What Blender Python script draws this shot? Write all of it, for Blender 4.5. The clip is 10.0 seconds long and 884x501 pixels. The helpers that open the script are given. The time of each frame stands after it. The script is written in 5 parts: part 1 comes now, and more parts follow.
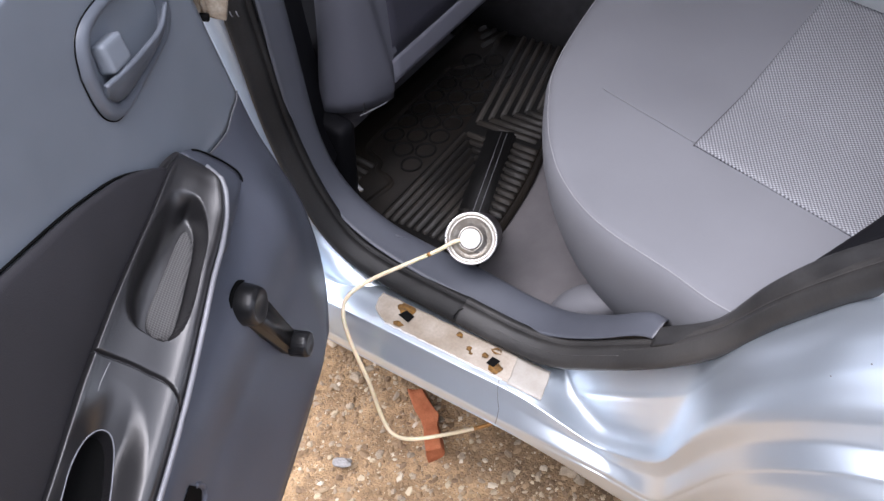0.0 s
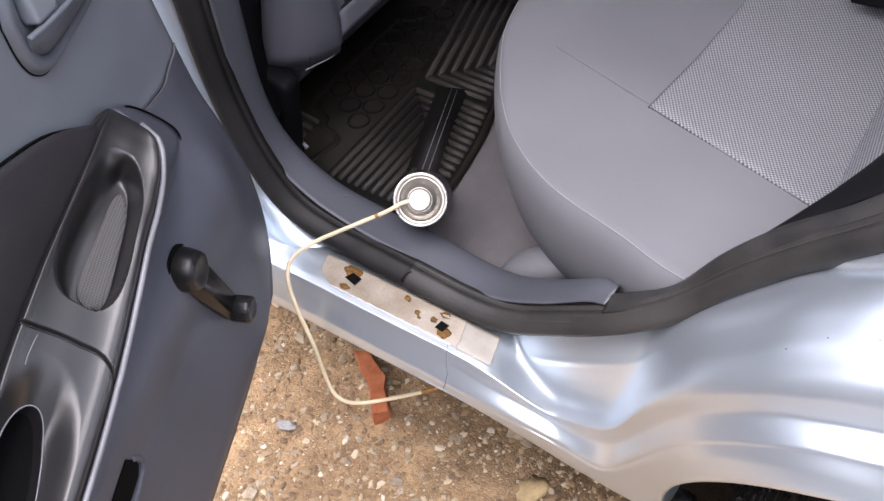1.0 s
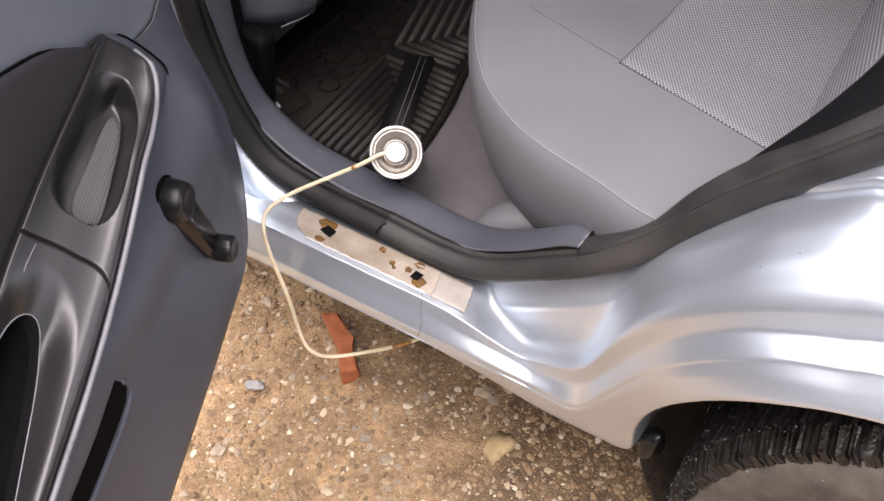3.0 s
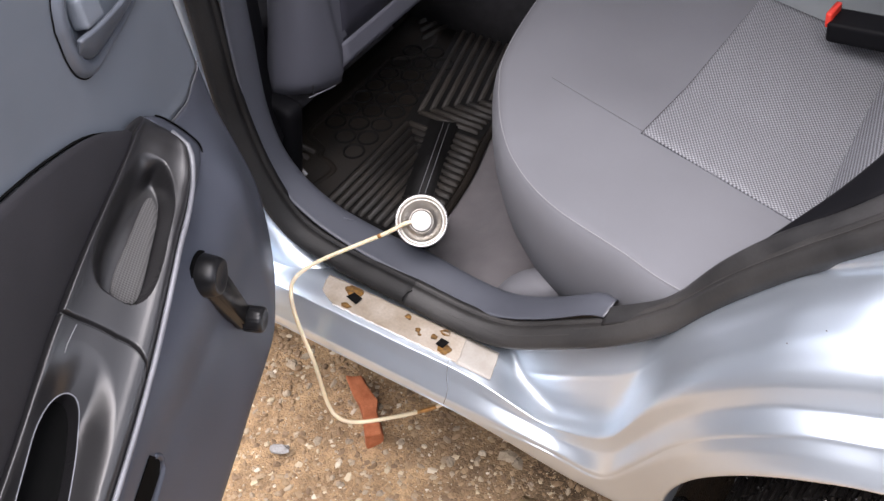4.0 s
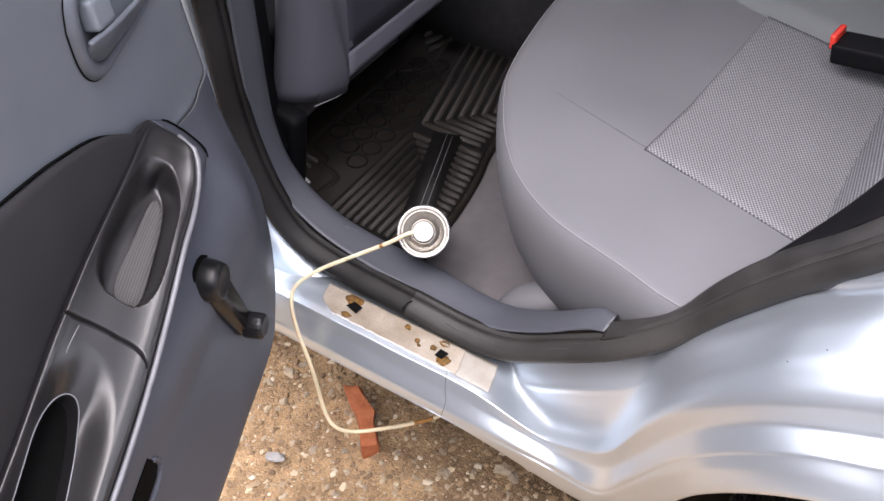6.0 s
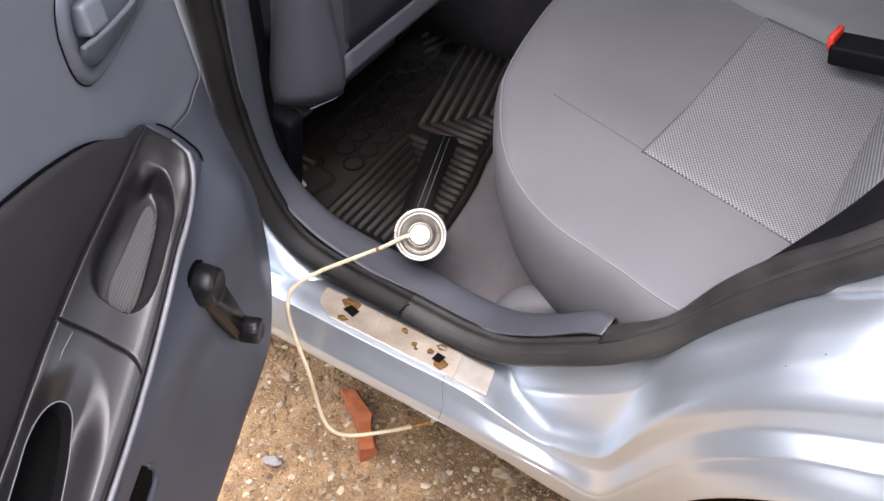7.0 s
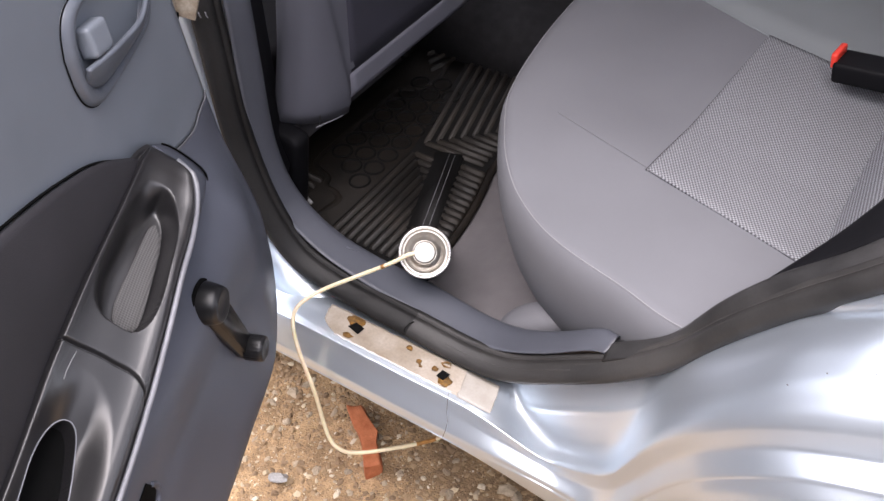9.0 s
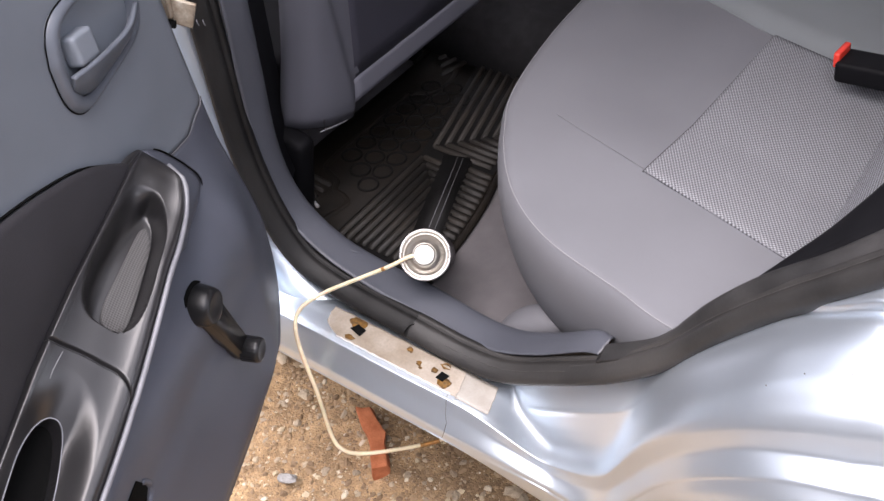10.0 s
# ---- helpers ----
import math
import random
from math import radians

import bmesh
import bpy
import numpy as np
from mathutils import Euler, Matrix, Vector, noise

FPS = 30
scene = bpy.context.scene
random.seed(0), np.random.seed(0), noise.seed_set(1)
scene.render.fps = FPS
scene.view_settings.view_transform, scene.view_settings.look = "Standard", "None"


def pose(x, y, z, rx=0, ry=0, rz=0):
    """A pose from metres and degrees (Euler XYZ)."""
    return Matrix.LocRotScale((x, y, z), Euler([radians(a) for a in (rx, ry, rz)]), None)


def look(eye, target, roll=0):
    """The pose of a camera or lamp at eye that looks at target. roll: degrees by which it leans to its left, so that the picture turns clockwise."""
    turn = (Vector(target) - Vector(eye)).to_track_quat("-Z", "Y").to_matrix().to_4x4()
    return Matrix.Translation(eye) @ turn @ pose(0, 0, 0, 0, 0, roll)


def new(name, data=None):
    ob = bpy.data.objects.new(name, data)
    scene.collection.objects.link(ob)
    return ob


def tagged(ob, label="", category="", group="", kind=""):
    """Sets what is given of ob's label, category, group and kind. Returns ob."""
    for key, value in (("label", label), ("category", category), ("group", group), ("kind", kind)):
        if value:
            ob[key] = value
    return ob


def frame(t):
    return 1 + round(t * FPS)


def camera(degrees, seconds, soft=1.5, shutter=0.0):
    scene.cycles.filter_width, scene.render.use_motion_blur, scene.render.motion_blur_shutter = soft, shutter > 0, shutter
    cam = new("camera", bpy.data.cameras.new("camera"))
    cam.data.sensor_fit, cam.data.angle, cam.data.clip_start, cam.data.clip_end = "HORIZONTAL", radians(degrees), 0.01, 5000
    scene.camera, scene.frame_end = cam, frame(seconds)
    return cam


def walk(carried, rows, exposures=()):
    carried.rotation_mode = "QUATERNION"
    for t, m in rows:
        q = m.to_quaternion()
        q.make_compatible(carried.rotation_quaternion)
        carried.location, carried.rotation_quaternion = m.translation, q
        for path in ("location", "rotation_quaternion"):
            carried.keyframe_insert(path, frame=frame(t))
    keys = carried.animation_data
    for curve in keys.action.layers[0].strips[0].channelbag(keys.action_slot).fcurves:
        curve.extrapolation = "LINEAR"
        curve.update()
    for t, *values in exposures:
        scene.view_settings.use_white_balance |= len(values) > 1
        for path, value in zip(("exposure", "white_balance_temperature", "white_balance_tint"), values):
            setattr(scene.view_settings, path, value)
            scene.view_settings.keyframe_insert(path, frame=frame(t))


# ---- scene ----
cam = camera(50.1, 10.0, soft=1.45)
PATH = [
    (0, (0.579, -0.545, 1.247), (-0.362, 0.487, -0.184), -9.9),
    (0.5, (0.558, -0.516, 1.226), (-0.302, 0.491, -0.272), -8.1),
    (1, (0.558, -0.523, 1.233), (-0.252, 0.507, -0.277), -6.4),
    (1.5, (0.557, -0.551, 1.239), (-0.216, 0.569, -0.227), -4.1),
    (2, (0.569, -0.587, 1.206), (-0.111, 0.551, -0.291), -1.2),
    (2.2, (0.572, -0.584, 1.197), (-0.093, 0.511, -0.339), -1.3),
    (3.3, (0.558, -0.605, 1.213), (-0.185, 0.511, -0.272), -2.4),
    (3.5, (0.556, -0.605, 1.216), (-0.202, 0.518, -0.255), -2.6),
    (4, (0.55, -0.6, 1.235), (-0.235, 0.552, -0.2), -3.1),
    (4.5, (0.547, -0.603, 1.239), (-0.233, 0.583, -0.17), -1.7),
    (5, (0.548, -0.607, 1.236), (-0.245, 0.571, -0.173), -1.5),
    (5.5, (0.548, -0.607, 1.235), (-0.245, 0.565, -0.179), -1.5),
    (7, (0.546, -0.599, 1.234), (-0.242, 0.574, -0.181), -1.6),
    (7.5, (0.543, -0.598, 1.235), (-0.246, 0.576, -0.179), -1.6),
    (8, (0.545, -0.599, 1.236), (-0.253, 0.576, -0.172), -1.7),
    (8.5, (0.547, -0.599, 1.239), (-0.259, 0.581, -0.161), -2.0),
    (9, (0.552, -0.596, 1.239), (-0.265, 0.585, -0.153), -2.2),
    (9.5, (0.561, -0.591, 1.242), (-0.27, 0.584, -0.146), -2.9),
    (10, (0.596, -0.576, 1.242), (-0.29, 0.566, -0.141), -4.6),
]
EXPOSURES = [(t, 0.99 + e, k, tint) for t, e, k, tint in (
    (0.0, 0.04, 6200, 18), (1.0, 0.0, 6450, 20), (2.0, 0.05, 6800, 22), (3.5, -0.08, 6950, 22), (4.0, 0.0, 6550, 18), (4.5, 0.05, 6600, 19), (10.0, 0.09, 6650, 20))]
walk(cam, [(t, look(eye, target, roll)) for t, eye, target, roll in PATH], EXPOSURES)

# ---- light ----
world = bpy.data.worlds.new("overcast_sky")
scene.world = world
world.use_nodes = True
wn = world.node_tree
sky = wn.nodes.new("ShaderNodeTexSky")
sky.sky_type, sky.sun_disc = "NISHITA", False
sky.sun_elevation, sky.sun_rotation = radians(70), radians(191)
sky.air_density, sky.dust_density, sky.ozone_density = 1.0, 2.0, 2.0
back = wn.nodes["Background"]
wn.links.new(sky.outputs["Color"], back.inputs["Color"])
back.inputs["Strength"].default_value = 0.06
cloud = wn.nodes.new("ShaderNodeBackground")
cloud.inputs["Color"].default_value = (0.96, 0.98, 1.0, 1)
# an overcast sky is about three times as bright overhead as at the horizon
sky_at = wn.nodes.new("ShaderNodeTexCoord")
sky_z = wn.nodes.new("ShaderNodeSeparateXYZ")
overcast = wn.nodes.new("ShaderNodeMapRange")
overcast.inputs["To Min"].default_value, overcast.inputs["To Max"].default_value = 0.40, 1.02
wn.links.new(sky_at.outputs["Generated"], sky_z.inputs["Vector"])
wn.links.new(sky_z.outputs["Z"], overcast.inputs["Value"])
wn.links.new(overcast.outputs["Result"], cloud.inputs["Strength"])
both = wn.nodes.new("ShaderNodeAddShader")
wn.links.new(back.outputs[0], both.inputs[0]), wn.links.new(cloud.outputs[0], both.inputs[1])
wn.links.new(both.outputs[0], wn.nodes["World Output"].inputs["Surface"])
sun = new("sun", bpy.data.lights.new("sun", "SUN"))
sun.data.energy, sun.data.angle, sun.data.color = 3.9, radians(68), (1.0, 0.985, 0.96)
sun.matrix_world = look((-0.5, -2.5, 6.9), (0, 0, 0))


# ---- materials ----
def material(name, color, rough=0.5, metal=0.0, vary=0.15, scale=30.0, fine=400.0, bump=0.15, dist=0.002,
             coat=0.0, spread=0.08, second=None, per_object=0.0):
    m = bpy.data.materials.new(name)
    m.use_nodes = True
    nt = m.node_tree
    b = nt.nodes["Principled BSDF"]
    L = nt.links.new
    co = nt.nodes.new("ShaderNodeTexCoord").outputs["Object"]
    n1 = nt.nodes.new("ShaderNodeTexNoise")
    n1.inputs["Scale"].default_value, n1.inputs["Detail"].default_value = scale, 5
    n2 = nt.nodes.new("ShaderNodeTexNoise")
    n2.inputs["Scale"].default_value, n2.inputs["Detail"].default_value = fine, 3
    L(co, n1.inputs["Vector"]), L(co, n2.inputs["Vector"])
    mix = nt.nodes.new("ShaderNodeMix")
    mix.data_type = "RGBA"
    c = np.array(color)
    lo = c * (1 - vary)
    hi = np.array(second) if second else np.minimum(c * (1 + vary), 1)
    mix.inputs["A"].default_value, mix.inputs["B"].default_value = (*lo, 1), (*hi, 1)
    ramp = nt.nodes.new("ShaderNodeMapRange")
    ramp.inputs["From Min"].default_value, ramp.inputs["From Max"].default_value = 0.3, 0.7
    L(n1.outputs["Fac"], ramp.inputs["Value"]), L(ramp.outputs["Result"], mix.inputs["Factor"])
    out = mix.outputs["Result"]
    mul = nt.nodes.new("ShaderNodeHueSaturation")
    vr = nt.nodes.new("ShaderNodeMapRange")
    vr.inputs["To Min"].default_value, vr.inputs["To Max"].default_value = 1 - vary, 1 + vary
    L(n2.outputs["Fac"], vr.inputs["Value"]), L(vr.outputs["Result"], mul.inputs["Value"]), L(out, mul.inputs["Color"])
    out = mul.outputs["Color"]
    if per_object:
        hs = nt.nodes.new("ShaderNodeHueSaturation")
        info = nt.nodes.new("ShaderNodeObjectInfo")
        pr = nt.nodes.new("ShaderNodeMapRange")
        pr.inputs["To Min"].default_value, pr.inputs["To Max"].default_value = 1 - per_object, 1 + per_object
        L(info.outputs["Random"], pr.inputs["Value"]), L(pr.outputs["Result"], hs.inputs["Value"]), L(out, hs.inputs["Color"])
        out = hs.outputs["Color"]
    L(out, b.inputs["Base Color"])
    rr = nt.nodes.new("ShaderNodeMapRange")
    rr.inputs["To Min"].default_value, rr.inputs["To Max"].default_value = max(rough - spread, 0.02), min(rough + spread, 1)
    L(n1.outputs["Fac"], rr.inputs["Value"]), L(rr.outputs["Result"], b.inputs["Roughness"])
    b.inputs["Metallic"].default_value = metal
    b.inputs["Coat Weight"].default_value = coat
    b.inputs["Coat Roughness"].default_value = 0.06
    if bump:
        bp = nt.nodes.new("ShaderNodeBump")
        bp.inputs["Strength"].default_value, bp.inputs["Distance"].default_value = bump, dist
        L(n2.outputs["Fac"], bp.inputs["Height"]), L(bp.outputs["Normal"], b.inputs["Normal"])
    return m


def weave(name, dark, light, pitch_a, pitch_b, angle, bump=0.6, axes=("X", "Y")):
    """Woven cloth: raised light knots on a dark ground, in rows at an angle."""
    m = material(name, dark, 0.85, vary=0.1, bump=0)
    nt = m.node_tree
    b = nt.nodes["Principled BSDF"]
    L = nt.links.new
    co = nt.nodes.new("ShaderNodeTexCoord").outputs["Object"]
    rot = nt.nodes.new("ShaderNodeMapping")
    rot.inputs["Rotation"].default_value = (0, 0, radians(angle))
    L(co, rot.inputs["Vector"])
    sep = nt.nodes.new("ShaderNodeSeparateXYZ")
    L(rot.outputs["Vector"], sep.inputs["Vector"])

    def wave(axis, pitch, phase=None):
        k = nt.nodes.new("ShaderNodeMath")
        k.operation, k.inputs[1].default_value = "MULTIPLY", 2 * math.pi / pitch
        L(sep.outputs[axis], k.inputs[0])
        src = k.outputs[0]
        if phase:
            ad = nt.nodes.new("ShaderNodeMath")
            ad.operation = "ADD"
            L(src, ad.inputs[0]), L(phase, ad.inputs[1])
            src = ad.outputs[0]
        si = nt.nodes.new("ShaderNodeMath")
        si.operation = "SINE"
        L(src, si.inputs[0])
        return si.outputs[0]
    a, c = wave(axes[0], pitch_a), wave(axes[1], pitch_b)
    pr = nt.nodes.new("ShaderNodeMath")
    pr.operation = "MULTIPLY"
    L(a, pr.inputs[0]), L(c, pr.inputs[1])
    mr = nt.nodes.new("ShaderNodeMapRange")
    mr.inputs["From Min"].default_value, mr.inputs["From Max"].default_value = -0.5, 0.7
    L(pr.outputs[0], mr.inputs["Value"])
    mix = nt.nodes.new("ShaderNodeMix")
    mix.data_type = "RGBA"
    mix.inputs["A"].default_value, mix.inputs["B"].default_value = (*dark, 1), (*light, 1)
    L(mr.outputs["Result"], mix.inputs["Factor"])
    L(mix.outputs["Result"], b.inputs["Base Color"])
    bp = nt.nodes.new("ShaderNodeBump")
    bp.inputs["Strength"].default_value, bp.inputs["Distance"].default_value = bump, 0.0015
    L(mr.outputs["Result"], bp.inputs["Height"]), L(bp.outputs["Normal"], b.inputs["Normal"])
    return m


PAINT = material("silver_paint", (0.70, 0.778, 0.855), 0.36, 0.885, vary=0.03, scale=6, fine=3000, bump=0.02, dist=0.0005, coat=0.15, spread=0.04)
BARE = material("sanded_primer_paint", (0.27, 0.218, 0.160), 0.5, 0.0, vary=0.2, scale=22, fine=300, bump=0.1, second=(0.385, 0.342, 0.292))
CHIPPED = material("chipped_white_paint", (0.62, 0.61, 0.60), 0.5, vary=0.15, scale=200, bump=0)
PRIMER = material("pale_primer", (0.285, 0.258, 0.222), 0.5, vary=0.10, scale=30, fine=300, bump=0.15, second=(0.36, 0.342, 0.315))
RUST = material("brown_rust", (0.42, 0.20, 0.03), 0.8, vary=0.4, scale=160, fine=900, bump=0.4, second=(0.06, 0.036, 0.015))
DARK = material("dark_hollow", (0.004, 0.004, 0.004), 0.9, vary=0.2, bump=0)
SHADED_RUBBER = material("shaded_rubber_seal", (0.0060, 0.0060, 0.0063), 0.56, vary=0.25, scale=9, fine=300, bump=0.12, second=(0.0155, 0.0150, 0.0148), spread=0.12)
TRIM = material("blue_grey_trim_plastic", (0.062, 0.067, 0.082), 0.48, vary=0.10, scale=8, fine=1500, bump=0.12, dist=0.0006)
PANEL = material("blue_grey_door_plastic", (0.185, 0.208, 0.240), 0.42, vary=0.15, scale=7, fine=1500, bump=0.12, dist=0.0006, spread=0.14)
LOWER = material("dark_blue_grey_door_plastic", (0.086, 0.095, 0.120), 0.50, vary=0.18, scale=9, fine=1500, bump=0.12, dist=0.0006, spread=0.16)
BLACKP = material("black_moulded_plastic", (0.0125, 0.0120, 0.0130), 0.33, vary=0.12, scale=12, fine=1400, bump=0.25, dist=0.0006, coat=0.1, spread=0.08)
GRIP = material("handle_plastic", (0.118, 0.133, 0.158), 0.36, vary=0.12, scale=20, fine=1500, bump=0.1, dist=0.0006, spread=0.12)
CRANK = material("black_handle_plastic", (0.010, 0.010, 0.0108), 0.33, vary=0.1, scale=20, fine=900, bump=0.06)
INSERT = material("dark_door_cloth", (0.027, 0.026, 0.0300), 0.6, vary=0.2, scale=14, fine=900, bump=0.2)
CLOTH = material("grey_seat_cloth", (0.130, 0.133, 0.147), 0.9, vary=0.05, scale=9, fine=1600, bump=0.35, dist=0.0008)
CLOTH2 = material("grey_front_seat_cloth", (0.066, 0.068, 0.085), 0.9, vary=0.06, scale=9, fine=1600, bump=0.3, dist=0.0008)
CLOTH3 = material("green_grey_centre_cloth", (0.165, 0.18, 0.19), 0.9, vary=0.06, scale=9, fine=1600, bump=0.3, dist=0.0008)
NAVY = material("dark_blue_seat_back_cloth", (0.022, 0.022, 0.034), 0.9, vary=0.1, scale=12, fine=1200, bump=0.3)
HEM = material("lightened_seat_hem_cloth", (0.105, 0.107, 0.131), 0.9, vary=0.06, scale=9, fine=1600, bump=0.3, dist=0.0008)
WEAVE = weave("woven_seat_insert", (0.080, 0.082, 0.091), (0.29, 0.298, 0.322), 0.0052, 0.0046, 18)
WEAVE2 = weave("woven_backrest_insert", (0.07, 0.072, 0.08), (0.36, 0.37, 0.40), 0.0075, 0.020, 0, 0.6, ("Z", "Y"))
EDGE = material("worn_plastic_edge", (0.24, 0.24, 0.26), 0.4, vary=0.15, scale=40, bump=0)
RIDGE = material("pale_shiny_ridge", (0.20, 0.205, 0.225), 0.30, vary=0.2, scale=25, fine=900, bump=0.05)
SCRATCH = material("faint_scratch", (0.24, 0.25, 0.27), 0.5, vary=0.1, bump=0)
THREAD = material("seam_thread", (0.045, 0.045, 0.05), 0.8, vary=0.1, bump=0)
CLIP = material("pale_grey_trim", (0.115, 0.116, 0.128), 0.6, vary=0.06, scale=20, fine=1200, bump=0.1, dist=0.0006)
SEATSEAM = material("seat_seam_thread", (0.15, 0.152, 0.165), 0.9, vary=0.1, bump=0)
SEAM = material("grey_seam", (0.13, 0.13, 0.14), 0.9, vary=0.1, bump=0)
SEATPIPE = material("seat_piping", (0.21, 0.21, 0.222), 0.85, vary=0.06, bump=0)
PIPING = material("grey_piping", (0.24, 0.24, 0.25), 0.8, vary=0.06, bump=0)
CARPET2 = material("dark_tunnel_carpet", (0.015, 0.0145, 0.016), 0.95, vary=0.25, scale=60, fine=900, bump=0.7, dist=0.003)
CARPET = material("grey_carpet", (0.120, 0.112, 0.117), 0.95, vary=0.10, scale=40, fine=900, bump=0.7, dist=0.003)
MAT = material("dirty_black_mat_rubber", (0.0046, 0.0037, 0.0030), 0.58, vary=0.35, scale=14, fine=400, bump=0.3, second=(0.0150, 0.0114, 0.0082), spread=0.2)
HEEL = material("dark_heel_and_groove_shade", (0.0026, 0.0023, 0.0022), 0.62, vary=0.3, scale=30, fine=400, bump=0.2, spread=0.12)
STUD = material("dark_mat_studs", (0.0022, 0.0019, 0.0018), 0.8, vary=0.3, scale=40, fine=400, bump=0.2)
RIB = material("worn_mat_ribs", (0.0052, 0.0042, 0.0033), 0.62, vary=0.35, scale=20, fine=400, bump=0.3, second=(0.0170, 0.0128, 0.0088), spread=0.2)
BLACK = material("black_interior_plastic", (0.005, 0.005, 0.0062), 0.6, vary=0.1, bump=0.05)
STEEL = material("worn_tin", (0.44, 0.425, 0.395), 0.32, 0.9, vary=0.12, scale=60, fine=900, bump=0.05, second=(0.36, 0.325, 0.28))
TIN = material("rim_tin", (0.66, 0.65, 0.63), 0.28, 0.85, vary=0.08, scale=60, fine=900, bump=0.03)
CANP = material("dark_can_paint", (0.035, 0.03, 0.035), 0.35, vary=0.2, scale=30, bump=0)
WHITE = material("white_valve_plastic", (0.82, 0.82, 0.80), 0.45, vary=0.04, bump=0)
HOSE = material("yellowed_hose_plastic", (0.72, 0.60, 0.42), 0.4, vary=0.12, scale=40, fine=300, bump=0.03)
STAIN = material("brown_stained_plastic", (0.36, 0.17, 0.04), 0.45, vary=0.3, scale=120, fine=500, bump=0.05)
HOSE.node_tree.nodes["Principled BSDF"].inputs["Subsurface Weight"].default_value = 0.15
for matt, gloss_ in ((STUD, 0.10), (HEEL, 0.35), (CARPET2, 0.2)):
    matt.node_tree.nodes["Principled BSDF"].inputs["Specular IOR Level"].default_value = gloss_
RED = material("red_release_button", (0.75, 0.05, 0.03), 0.35, vary=0.05, bump=0)
BRICK = material("red_brick", (0.47, 0.135, 0.05), 0.85, vary=0.2, scale=60, fine=500, bump=0.5, second=(0.56, 0.19, 0.085))
TYRE = material("dusty_tyre_rubber", (0.055, 0.050, 0.044), 0.7, vary=0.25, scale=30, fine=500, bump=0.25, second=(0.12, 0.105, 0.088), spread=0.1)
TREAD = material("worn_tread_rubber", (0.011, 0.010, 0.0095), 0.32, vary=0.4, scale=60, fine=300, bump=0.5, dist=0.003, spread=0.2)
RIM = material("rusty_steel_rim", (0.06, 0.055, 0.05), 0.6, 0.3, vary=0.3, scale=40, second=(0.12, 0.09, 0.07))
CHROME = material("chrome", (0.85, 0.85, 0.86), 0.12, 1.0, vary=0.02, bump=0)
GLOSSY = material("wet_black_rubber", (0.006, 0.006, 0.0065), 0.16, vary=0.3, scale=90, fine=400, bump=0.3, dist=0.002, spread=0.1)
MUD = material("caked_dark_mud", (0.020, 0.015, 0.011), 0.6, vary=0.4, scale=45, fine=260, bump=1.0, dist=0.008, second=(0.055, 0.041, 0.029), spread=0.25)
HINGE = material("greasy_hinge_steel", (0.58, 0.52, 0.42), 0.5, 0.1, vary=0.3, scale=60, second=(0.16, 0.11, 0.07))
HEADLINER = material("grey_roof_lining", (0.45, 0.45, 0.45), 0.9, vary=0.05)


